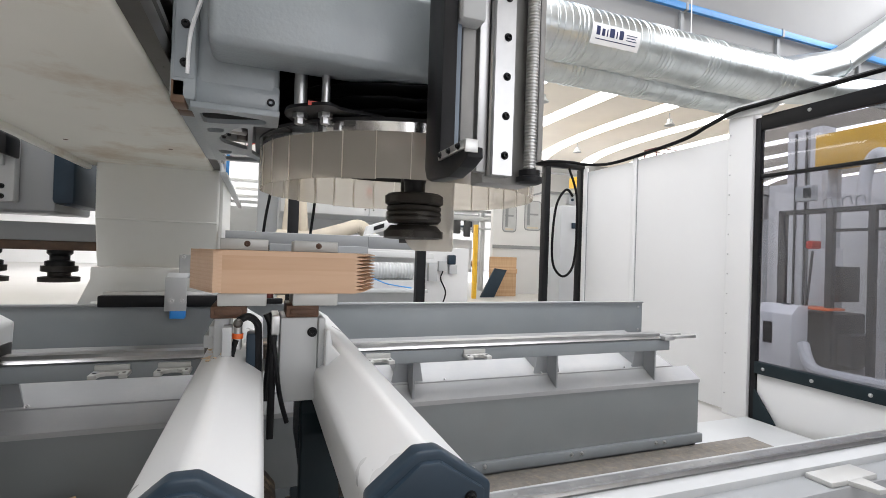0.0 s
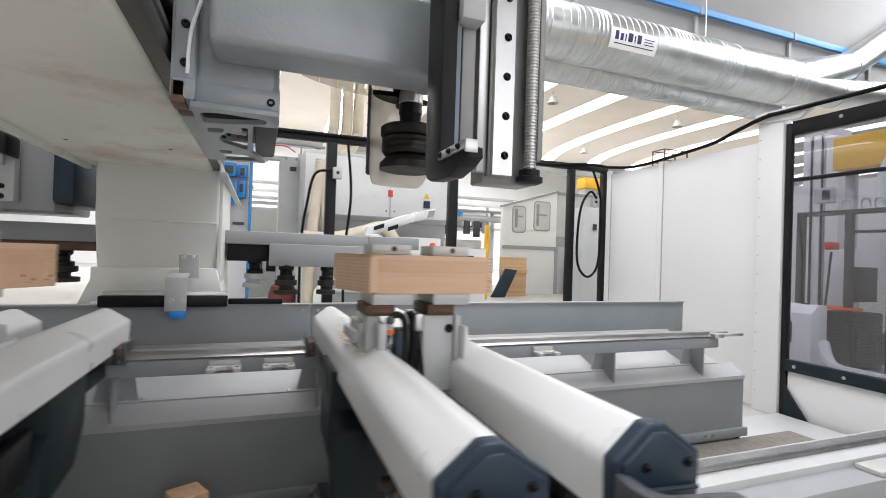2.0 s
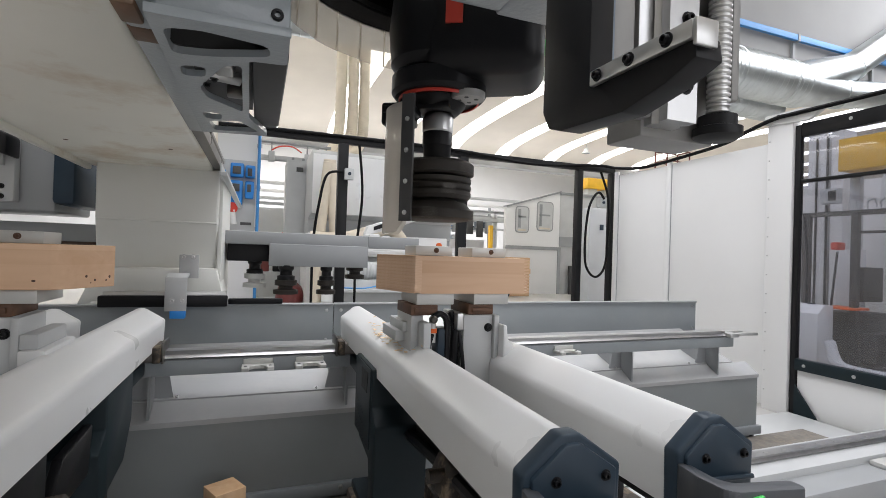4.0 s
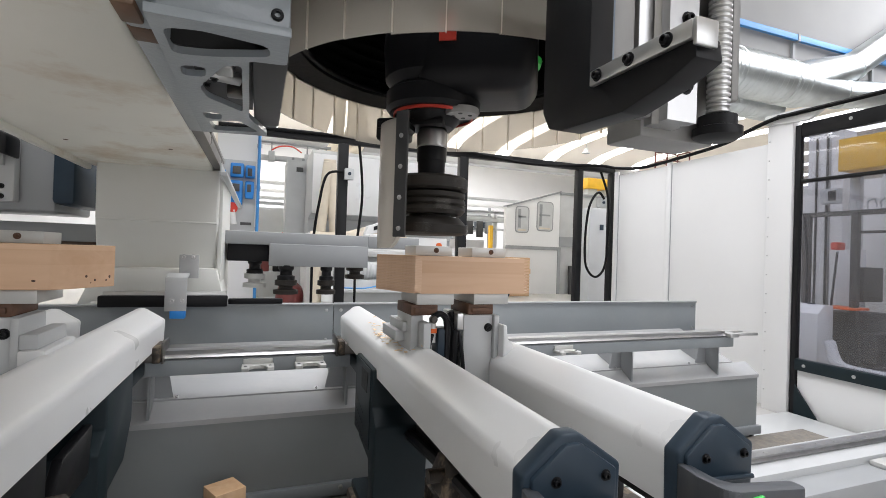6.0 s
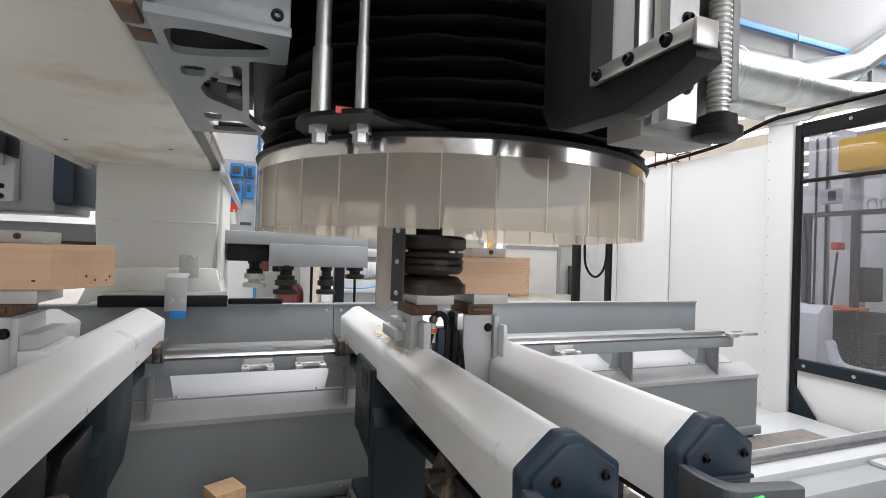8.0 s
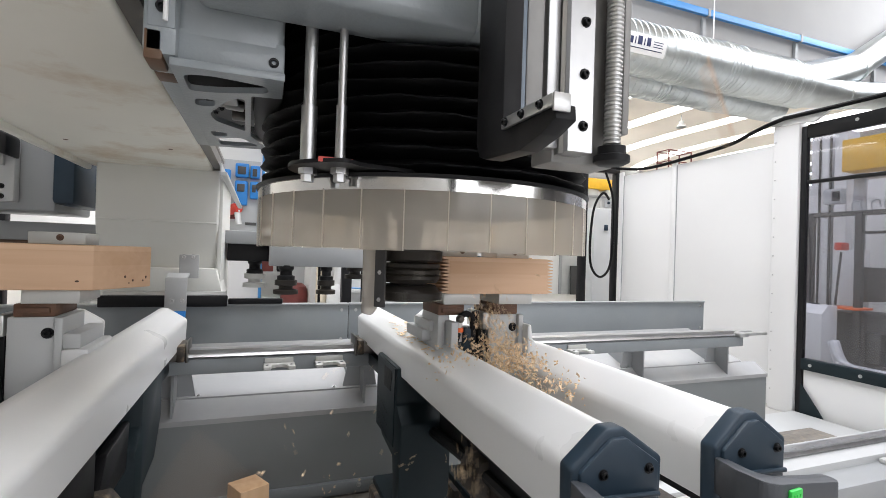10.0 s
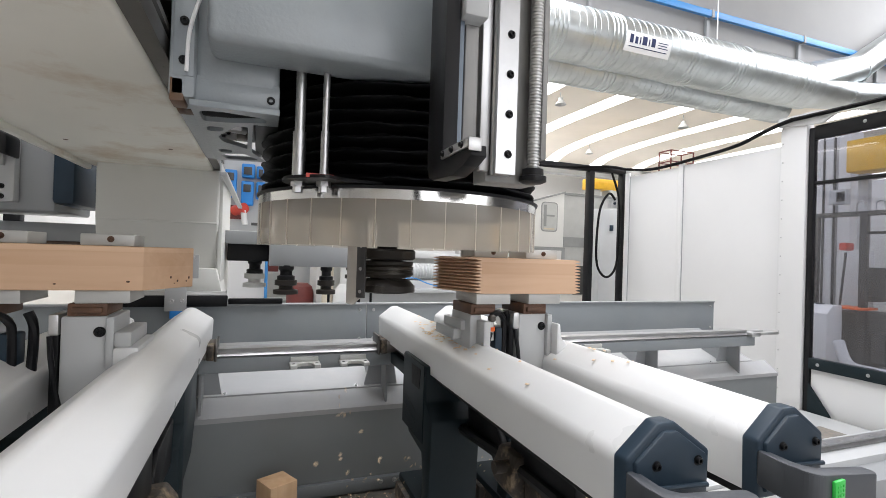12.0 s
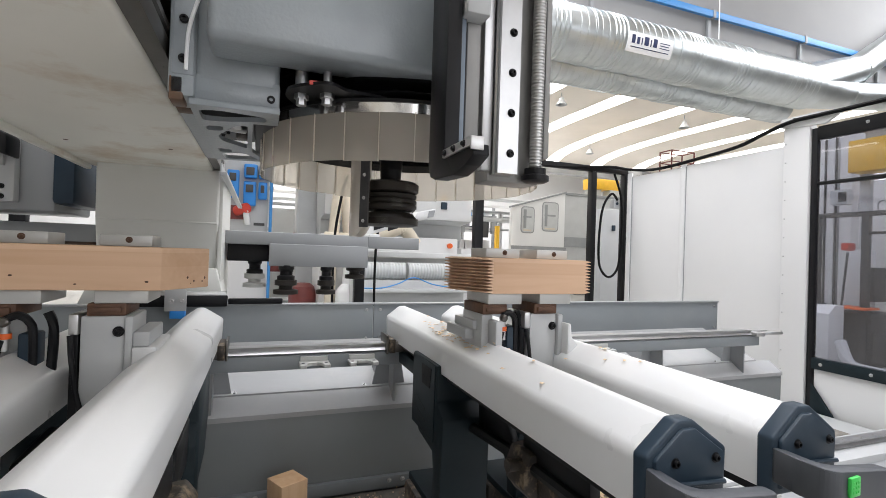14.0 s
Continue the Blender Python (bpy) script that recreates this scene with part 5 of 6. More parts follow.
roller = thing("ribbed_roller", "pale ribbed roller bank under the white machine", "roller")
for x0, n in ((0.60, 30), (1.22, 34)):
    part("roller", bm_lathe([(0.105 + 0.006 * (k % 2), 0.02 * k) for k in range(n)], 24, Matrix.Translation((x0, 6.1, 0.855)) @ Matrix.Rotation(math.pi / 2, 4, "Y")), LIGHTGREY, roller)
part("stand", bm_box(0.5, 2.0, 6.0, 6.3, 0.0, 0.74, 0.01), LIGHTGREY, roller)
part("shelf", bm_box(0.5, 2.0, 5.75, 6.0, 0.60, 0.64, 0.006), LIGHTGREY, roller)
solid("blue_hose", bm_tube([(0.5, 5.80, 0.654), (0.8, 5.78, 0.654), (1.05, 5.9, 0.70), (1.25, 5.88, 0.78), (1.5, 5.86, 0.70), (1.8, 5.82, 0.654)], 0.008, 8), SKYBLUE, "thin blue air hose looped over the shelf", "hose")

lev = thing("handling_arm", "white slotted handling arm with a square head above the rack", "machine arm")
part("arm", bm_prism([(0.60, 1.19), (0.86, 1.275), (0.93, 1.30), (0.93, 1.345), (0.88, 1.345), (0.62, 1.255)], "y", 2.95, 3.02, 0.006), WHITE, lev)
for x in (0.655, 0.745):
    part("slot", bm_prism([(x, 1.228), (x + 0.065, 1.25), (x + 0.065, 1.277), (x, 1.252)], "y", 2.945, 2.952), BLACK, lev)
part("head", bm_prism([(0.89, 1.29), (1.03, 1.325), (1.045, 1.385), (0.92, 1.355)], "y", 2.90, 3.04, 0.006), WHITE, lev)
part("head_window", bm_prism([(0.985, 1.322), (1.026, 1.333), (1.036, 1.374), (0.995, 1.365)], "y", 2.896, 2.901), MIDGREY, lev)
part("support", bm_box(0.60, 0.66, 2.80, 3.0, 1.165, 1.20, 0.004), WHITE, lev)

grey = thing("control_cabinet", "tall pale grey control cabinet with a small plate", "cabinet")
part("body", bm_box(-0.057, 0.305, 8.0, 8.6, 0, 2.50, 0.01), LIGHTGREY, grey)
part("door", bm_box(-0.045, 0.293, 7.985, 8.0, 0.1, 2.46, 0.004), LIGHTGREY, grey)
part("plate", bm_box(0.09, 0.19, 7.978, 7.986, 2.32, 2.39), SHADEGREY, grey, "small dark rating plate")
part("lifting_eye", bm_box(0.02, 0.06, 8.1, 8.2, 2.5, 2.56, 0.008), MIDGREY, grey)
part("lifting_eye", bm_box(0.18, 0.22, 8.1, 8.2, 2.5, 2.56, 0.008), MIDGREY, grey)
ot = thing("overhead_conveyor", "pale overhead roller track with clamps and a red hose", "conveyor")
part("beam", bm_box(-1.2, 0.70, 8.62, 8.72, 2.58, 2.66, 0.006), LIGHTGREY, ot)
part("beam", bm_box(-1.2, 0.70, 8.62, 8.72, 2.86, 2.90, 0.006), MIDGREY, ot)
for x in (-1.1, -0.62, -0.28, 0.30, 0.62):
    part("clamp", bm_box(x - 0.05, x + 0.05, 8.56, 8.62, 2.54, 2.72, 0.008), LIGHTGREY, ot)
    part("stay", bm_box(x - 0.012, x + 0.012, 8.64, 8.68, 2.66, 2.86, 0.003), MIDGREY, ot)
for x in (-1.0, 0.55):
    part("leg", bm_box(x - 0.04, x + 0.04, 8.73, 8.80, 0.0, 2.9, 0.006), WALLWHITE, ot)
part("red_hose", bm_tube([(-0.28, 8.55, 2.73), (-0.15, 8.53, 2.80), (0.05, 8.53, 2.81), (0.20, 8.55, 2.73)], 0.012, 8), RED, ot, "thin red air hose")
bp = thing("blue_standpipe", "slim blue air pipe rising beside the isolator panel", "pipe")
part("pipe", bm_rod((-0.462, 7.5, 0.0), (-0.462, 7.5, 3.6), 0.022), SKYBLUE, bp)
for z in (1.35, 1.95, 2.55):
    part("pipe_clip", bm_box(-0.50, -0.425, 7.515, 7.56, z, z + 0.05, 0.004), LIGHTGREY, bp)

elec = thing("electrical_panel", "white electrical panel with switch boxes and cables", "electrical panel")
part("back", bm_box(2.45, 3.18, 7.2, 7.6, 0.0, 1.19, 0.008), WALLWHITE, elec)
for x0, x1, z0, z1 in ((2.47, 2.62, 0.66, 0.95), (2.64, 2.78, 0.82, 0.98), (2.82, 2.95, 0.78, 0.92)):
    part("switch_box", bm_box(x0, x1, 7.12, 7.2, z0, z1, 0.008), LIGHTGREY, elec)
part("plug_socket", bm_box(2.80, 2.92, 7.10, 7.2, 0.93, 1.08, 0.015), CAPBLUE, elec, "dark plug socket")
part("cable", bm_tube([(2.7, 7.1, 0.82), (2.66, 7.08, 0.7), (2.74, 7.06, 0.5), (2.7, 7.08, 0.3)], 0.012, 8), BLACK, elec)

far = thing("booth_machine", "white booth machine with rounded windows and a grey flank", "machine")
part("front", bm_prism([(6.15, 0.0), (6.15, 2.5), (7.95, 3.03), (7.95, 0.0)], "y", 12.3, 12.45, 0.015), WALLWHITE, far)
part("flank", bm_box(7.95, 10.6, 12.32, 15, 0.0, 3.0, 0.015), LIGHTGREY, far, "grey flank")
part("top_trim", bm_prism([(6.13, 2.49), (7.97, 3.03), (7.97, 3.08), (6.13, 2.54)], "y", 12.27, 12.46), MIDGREY, far)
part("top_trim", bm_box(7.97, 10.6, 12.29, 12.36, 2.98, 3.05), MIDGREY, far)
part("band", bm_box(6.15, 7.95, 12.28, 12.3, 1.30, 1.40), MIDGREY, far)
part("band", bm_box(7.95, 10.6, 12.29, 12.32, 1.42, 1.72), MIDGREY, far)
part("corner_trim", bm_box(7.90, 8.0, 12.275, 12.3, 0.0, 1.4), MIDGREY, far)
for x0, x1, z0, z1 in ((6.47, 6.87, 1.80, 2.52), (7.18, 7.69, 1.88, 2.70)):
    w = part("window", bm_prism(rounded([(x0, z0), (x1, z0), (x1, z1), (x0, z1)], 0.10), "y", 12.288, 12.299), PANELPALE, far, "rounded window with a pale interior")
    part("window_rim", bm_prism(rounded([(x0 - 0.03, z0 - 0.03), (x1 + 0.03, z0 - 0.03), (x1 + 0.03, z1 + 0.03), (x0 - 0.03, z1 + 0.03)], 0.12), "y", 12.294, 12.2995), MIDGREY, w)
    part("inside_shelf", bm_box(x0 + 0.05, x1 - 0.08, 12.280, 12.287, z0 + 0.42, z0 + 0.47), MIDGREY, w)
    part("inside_post", bm_box(x0 + 0.06, x0 + 0.15, 12.280, 12.287, z0 + 0.12, z1 - 0.06), MIDGREY, w)
    # cream bar gives the lit booth interior as colour; it emits nothing
    part("inside_glow", bm_box(x0 + 0.06, x1 - 0.08, 12.280, 12.287, z0 + 0.03, z0 + 0.08), HOSE, w)
part("door_leaf", bm_box(9.30, 10.3, 12.27, 12.32, 0.1, 2.85, 0.01), LIGHTGREY, far)
part("door_handle", bm_rod((9.42, 12.22, 1.52), (9.60, 12.22, 1.52), 0.03), STEEL, far)
gp = thing("grey_sheet", "dark grey sheet leaning against the booth flank", "panel")
part("sheet", bm_prism([(8.25, 0.0), (9.0, 0.0), (8.98, 0.86), (8.22, 0.86)], "y", 12.15, 12.2, 0.004), SHADEGREY, gp)
ft = thing("far_table_line", "pale handling portal with rails and hanging grippers", "machine")
for z, h, m in ((2.10, 0.14, LIGHTGREY), (2.38, 0.06, MIDGREY), (1.86, 0.05, LIGHTGREY)):
    part("rail", bm_box(4.1, 6.6, 13.2, 13.4, z, z + h, 0.008), m, ft)
for x in (4.2, 6.3):
    part("column", bm_box(x, x + 0.14, 13.42, 13.56, 0.0, 2.5, 0.008), WALLWHITE, ft)
for x, h, m in ((4.55, 0.30, SHADEGREY), (4.85, 0.22, MIDGREY), (5.3, 0.26, SHADEGREY), (5.62, 0.34, SHADEGREY), (5.9, 0.22, MIDGREY)):
    part("gripper", bm_box(x, x + 0.20, 13.1, 13.2, 1.96 - h, 2.10, 0.02), m, ft)
part("blue_motor", bm_box(5.0, 5.25, 13.1, 13.2, 2.24, 2.36, 0.02), SKYBLUE, ft)
part("low_cabinet", bm_box(4.4, 5.25, 13.6, 14.2, 0.55, 1.55, 0.01), WALLWHITE, ft)
part("low_cabinet", bm_box(5.28, 6.1, 13.6, 14.2, 0.55, 1.55, 0.01), WALLWHITE, ft)
yb = thing("wooden_board", "pale wooden board with battens leaning on the booth", "board")
own = bm_box(5.75, 6.55, 11.6, 11.66, 0.0, 1.06, 0.006)
bm_box(5.75, 6.55, 11.55, 11.6, 0.62, 0.75, 0.006, bm=own)
part("board", own, WOODC, yb)
dk = thing("dark_panel", "dark grey panel leaning beside the wooden board", "panel")
part("sheet", bm_prism([(5.35, 0.0), (5.75, 0.0), (6.1, 0.72), (5.75, 0.76)], "y", 11.3, 11.36, 0.004), CAPBLUE, dk)
pallet = thing("stacked_pallet", "stacked boards on a low wooden pallet", "pallet")
for k in range(4):
    part("board", bm_box(4.7, 5.7, 13.2, 14.0, 0.02 + 0.11 * k, 0.10 + 0.11 * k, 0.006), WOODC if k % 2 else BLACK, pallet)
shelf = thing("storage_shelf", "far steel storage shelf with mixed boxes", "shelf")
for x in (5.3, 6.6, 7.9):
    part("upright", bm_box(x, x + 0.08, 17.0, 17.1, 0, 3.0), MIDGREY, shelf)
for z in (0.6, 1.3, 2.0, 2.7):
    part("board", bm_box(5.3, 7.98, 17.0, 17.8, z, z + 0.05), LIGHTGREY, shelf)
random.seed(5)
for z in (0.65, 1.35, 2.05):
    x = 5.4
    while x < 7.7:
        w, h = random.uniform(0.15, 0.4), random.uniform(0.15, 0.5)
        part("box", bm_box(x, x + w, 17.1, 17.5, z, z + h, 0.01), random.choice([CAPBLUE, LIGHTGREY, HOSE, MIDGREY, WOODC, SKYBLUE]), shelf)
        x += w + random.uniform(0.02, 0.2)
yp = thing("yellow_post", "slim yellow guard post near the shelf", "post")
part("post", bm_box(5.0, 5.1, 11.0, 11.1, 0.0, 1.85, 0.01), YELLOW, yp)

bx = thing("isolator_box", "blue electrical isolator boxes on a pale plate", "electrical box")
part("plate", bm_box(-1.10, -0.50, 7.62, 7.66, 1.30, 2.36, 0.004), LIGHTGREY, bx)
part("backboard", bm_box(-1.9, -0.47, 7.665, 7.70, 0.0, 2.9, 0.004), WALLWHITE, bx, "white board behind the boxes")
for x0, x1, z0, z1 in ((-0.84, -0.67, 1.70, 2.05), (-0.64, -0.52, 1.80, 2.05), (-0.84, -0.66, 2.10, 2.30), (-0.64, -0.51, 2.10, 2.28), (-1.06, -0.90, 1.80, 2.2)):
    b = part("box", bm_box(x0, x1, 7.50, 7.62, z0, z1, 0.02, 3), BLUE, bx)
    part("box_cover", bm_box(x0 + 0.03, x1 - 0.04, 7.475, 7.50, z1 - 0.16, z1 - 0.05, 0.008), SHADEGREY, b)
plugt = thing("power_plug", "red and white industrial power plug on the isolator plate", "plug")
part("body", bm_rod((-0.92, 7.60, 1.62), (-0.78, 7.46, 1.66), 0.075), RED, plugt)
part("tip", bm_rod((-0.80, 7.48, 1.62), (-0.77, 7.48, 1.42), 0.04), WHITE, plugt)
part("backing", bm_box(-1.0, -0.82, 7.58, 7.62, 1.50, 1.70, 0.004), MAROON, plugt)
part("label_bar", bm_box(-0.69, -0.54, 7.60, 7.62, 1.42, 1.46), SHADEGREY, plugt)
bin_ = thing("maroon_bin", "maroon metal bin with rusty flecks on the hall floor", "bin")
part("body", bm_lathe([(0.17, 0), (0.20, 0.02), (0.20, 0.42), (0.16, 0.55), (0.10, 0.60)], 24, Matrix.Translation((0.02, 7.4, 0))), MAROON, bin_)
stool = thing("white_stand", "white moulded stand with a narrow neck", "stand")
part("body", bm_lathe([(0.17, 0.0), (0.17, 0.55), (0.14, 0.60), (0.09, 0.66), (0.08, 0.86), (0.10, 0.90), (0.10, 0.94)], 24, Matrix.Translation((0.52, 6.4, 0))), WHITE, stool)
hs = thing("suction_hose", "cream corrugated suction hoses hanging from the ceiling", "hose")
for dx in (0.0, 0.24, 0.46):
    path = [(0.95 + dx, 9.6, 6.4), (0.98 + dx, 9.6, 4.0), (0.9 + dx, 9.5, 3.2), (0.62 + dx * 0.6, 9.2, 2.7), (0.70, 9.0, 2.3), (0.6, 8.6, 1.6)]
    part("hose", bm_tube(path, 0.10, 12, smooth=24, rib=0.07), HOSE, hs)
part("hose", bm_tube([(0.30, 6.6, 0.0), (0.31, 6.6, 1.0), (0.35, 6.6, 1.6), (0.42, 6.6, 2.3)], 0.07, 12, smooth=30, rib=0.07), HOSE, hs)
part("hose", bm_tube([(0.62, 6.62, 0.0), (0.56, 6.62, 1.0), (0.50, 6.62, 1.6), (0.44, 6.6, 2.3)], 0.07, 12, smooth=30, rib=0.07), HOSE, hs)
part("hose", bm_tube([(0.2, 6.5, 1.25), (0.6, 6.4, 1.25), (1.0, 6.4, 1.36), (1.25, 6.45, 1.42), (1.45, 6.5, 1.22)], 0.09, 12, smooth=16, rib=0.05), HOSE, hs)
cb2 = thing("fence_cabinet", "slim grey switch cabinet behind the corner fence", "cabinet")
part("body", bm_box(3.35, 3.75, 4.9, 5.2, 0, 1.72, 0.01), LIGHTGREY, cb2)
part("handle", bm_box(3.50, 3.54, 4.87, 4.9, 1.45, 1.52, 0.004), CAPBLUE, cb2)
crane = thing("bridge_crane", "yellow bridge crane girder across the far hall", "crane")
part("girder", bm_box(10.2, 11.4, 14.0, 14.5, 3.55, 3.92, 0.02), YELLOW, crane)
part("column", bm_box(11.0, 11.4, 14.0, 14.4, 0.0, 3.55, 0.02), LIGHTGREY, crane)
part("column", bm_box(10.3, 10.7, 14.1, 14.5, 0.0, 3.55, 0.02), LIGHTGREY, crane)
tray = thing("cable_tray", "pale cable trays and pipes along the far wall", "cable tray")
for z, m in ((2.62, LIGHTGREY), (2.85, WALLWHITE), (3.1, LIGHTGREY), (2.45, MIDGREY)):
    part("tray", bm_box(-6, 12, 16.0, 16.2, z, z + 0.09, 0.006), m, tray)
for x in (-4, 0.5, 5, 9.5):
    part("strut", bm_box(x, x + 0.08, 16.1, 16.2, 0, 3.2), LIGHTGREY, tray)
for x, y, z in ((7.10, 11.4, 5.33), (11.7, 11.5, 5.28), (11.6, 16.0, 5.27)):
    hl = thing("pendant_lamp", "white bell-shaped pendant hall lamp", "lamp", "pendant hall lamps", (x, y, z))
    part("shade", bm_lathe([(0.04, 0.20), (0.07, 0.19), (0.08, 0.12), (0.16, 0.0), (0.15, 0.0), (0.07, 0.11)], 24), LIGHTGREY, hl)
    part("cord", bm_rod((0, 0, 0.19), (0, 0, 0.40), 0.015, 8), LIGHTGREY, hl)

hf = thing("stacking_cage", "thin brown steel stacking cage standing in the hall", "cage")
for x in (10.72, 11.60):
    for y in (11.0, 11.45):
        part("upright", bm_box(x, x + 0.03, y, y + 0.03, 0.0, 4.40), MAROON, hf)
for z in (4.05, 4.38):
    for y in (11.0, 11.45):
        part("bar", bm_box(10.75, 11.60, y, y + 0.03, z, z + 0.025), MAROON, hf)
    for x in (10.72, 11.60):
        part("bar", bm_box(x, x + 0.03, 11.03, 11.45, z, z + 0.025), MAROON, hf)

tr = thing("workshop_trolley", "grey shelf trolley with dark and maroon boxes", "trolley")
for x in (-0.55, 0.31):
    for y in (8.4, 8.86):
        part("post", bm_box(x, x + 0.04, y, y + 0.04, 0.0, 1.25, 0.004), MIDGREY, tr)
for z in (0.22, 0.68, 1.10):
    part("shelf", bm_box(-0.55, 0.35, 8.4, 8.9, z, z + 0.03, 0.004), LIGHTGREY, tr)
for x, w, z, h, m in ((-0.48, 0.22, 0.71, 0.26, MAROON), (-0.20, 0.16, 0.71, 0.20, BLACK), (0.02, 0.22, 0.71, 0.30, LIGHTGREY), (-0.45, 0.30, 1.13, 0.16, BLACK), (-0.08, 0.14, 1.13, 0.24, RED), (0.12, 0.16, 1.13, 0.14, BLUEGREY)):
    crate = solid("storage_box", bm_box(x, x + w, 8.46, 8.80, z, z + h, 0.012), m, "small plain storage box on the trolley shelf", "box", group="boxes on the trolley")
bw = thing("tool_cupboard", "pale grey tool cupboard with two doors against the far bay", "cupboard")
part("body", bm_box(-1.6, 0.9, 10.2, 10.7, 0.0, 1.9, 0.01), LIGHTGREY, bw)
for x in (-1.58, -0.74, 0.10):
    part("door", bm_box(x, x + 0.78, 10.18, 10.2, 0.06, 1.86, 0.006), PANELGREY if x < -1 else LIGHTGREY, bw)
    part("handle", bm_box(x + 0.68, x + 0.70, 10.155, 10.18, 0.9, 1.05, 0.003), BLACK, bw)

# beyond the tinted glazing
sb = thing("grey_extractor", "pale grey sloped-front extractor box on the floor", "machine")
part("body", bm_prism([(5.2, 0.0), (5.2, 0.58), (5.30, 0.67), (5.46, 0.67), (5.46, 0.0)], "y", 3.42, 3.82, 0.01), WALLWHITE, sb)
part("grille", bm_box(5.193, 5.2, 3.62, 3.72, 0.25, 0.48), BLACK, sb)
part("control", bm_box(5.33, 5.38, 3.55, 3.62, 0.67, 0.685, 0.004), CAPBLUE, sb)
mc = thing("standing_machine", "dark standing machine with a lever and orange tray", "machine")
part("column", bm_box(5.6, 6.1, 3.24, 3.62, 0.0, 0.60, 0.02), SHADEGREY, mc)
part("side_box", bm_box(5.62, 6.0, 3.10, 3.24, 0.08, 0.40, 0.02), SHADEGREY, mc)
part("tray", bm_box(5.45, 5.75, 3.24, 3.55, 0.635, 0.66, 0.006), ORANGE, mc, "orange tool tray")
part("pillar", bm_box(5.9, 6.05, 3.44, 3.66, 0.60, 1.30, 0.01), WALLWHITE, mc)
part("lever", bm_rod((5.6, 3.53, 0.66), (5.6, 3.48, 1.26), 0.012), SHADEGREY, mc)
part("head", bm_box(5.55, 5.7, 3.45, 3.53, 1.28, 1.37, 0.02), RED, mc, "small red head")
part("drawer_stack", bm_box(5.75, 6.1, 3.30, 3.44, 0.72, 1.10, 0.01), SHADEGREY, mc)
gf = thing("window_gantry", "dark steel frame with a screen seen past the glazing", "frame")
part("post", bm_box(5.57, 5.63, 3.76, 3.84, 0.0, 1.70, 0.006), SHADEGREY, gf)
part("post", bm_box(5.57, 5.63, 3.27, 3.34, 0.0, 1.70, 0.006), SHADEGREY, gf)
part("post", bm_box(5.57, 5.63, 2.90, 2.96, 0.0, 1.70, 0.006), SHADEGREY, gf)
part("crossbar", bm_box(5.58, 5.62, 1.6, 3.84, 1.66, 1.715, 0.004), SHADEGREY, gf)
part("crossbar", bm_box(5.58, 5.62, 1.6, 3.27, 1.46, 1.49, 0.004), SHADEGREY, gf)
part("screen", bm_box(5.52, 5.62, 3.45, 3.63, 1.80, 1.97, 0.01), LIGHTGREY, gf, "grey terminal with a dark screen")
part("screen_glass", bm_box(5.514, 5.519, 3.46, 3.54, 1.83, 1.94), SHADEGREY, gf)
for y in (3.38, 3.20, 3.08):
    part("hook", bm_tube([(5.6, y, 1.72), (5.6, y, 1.80), (5.6, y - 0.06, 1.82), (5.6, y - 0.08, 1.74)], 0.008, 8), STEEL, gf)
pw = thing("wall_column", "pale hall columns with conduits past the glazing", "column")
for y0, y1 in ((4.16, 4.38), (3.95, 4.10)):
    part("column", bm_box(6.5, 6.75, y0, y1, 0.0, 2.85, 0.01), WALLWHITE, pw)
for y in (4.13, 4.26):
    part("conduit", bm_rod((6.484, y, 0.3), (6.484, y, 2.8), 0.014, 10), SHADEGREY, pw)
part("back_wall", bm_box(7.6, 7.7, 0.6, 5.4, 0.0, 2.35, 0.01), WALLWHITE, pw, "pale partition wall")
sc = thing("suction_pipe", "bent pale suction pipe hanging past the glazing", "pipe")
part("pipe", bm_tube([(5.9, 2.9, 2.1), (5.9, 3.05, 2.28), (5.9, 3.16, 2.1), (5.9, 3.18, 1.75)], 0.06, 14), WHITE, sc)
part("stand", bm_box(5.86, 5.94, 2.86, 2.94, 0.0, 2.08, 0.006), MIDGREY, sc)
fw = thing("far_cupboard", "tall pale workshop cupboards with dark gaps", "cupboard")
for y0 in (1.2, 2.6, 4.0, 5.4, 6.8):
    part("cupboard", bm_box(8.6, 9.2, y0, y0 + 1.2, 0.0, 1.9 + 0.2 * ((y0 * 10) % 3), 0.01), (LIGHTGREY, WALLWHITE, MIDGREY)[int(y0 * 10) % 3], fw)
yc = thing("yellow_girder", "yellow girder high across the neighbouring bay", "girder")
part("girder", bm_box(5.95, 6.25, 1.2, 3.70, 2.22, 2.60, 0.01), YELLOW, yc)
part("leg", bm_box(6.16, 6.24, 3.58, 3.69, 0.0, 2.22, 0.01), LIGHTGREY, yc)
part("leg", bm_box(6.0, 6.2, 1.25, 1.45, 0.0, 2.22, 0.01), LIGHTGREY, yc)
solid("floor_hose", bm_tube([(5.2, 3.3, 0.30), (5.1, 3.15, 0.1), (5.1, 2.9, 0.07), (5.2, 2.5, 0.06), (5.2, 1.6, 0.06)], 0.055, 10), LIGHTGREY, "pale grey hose lying on the floor", "hose")

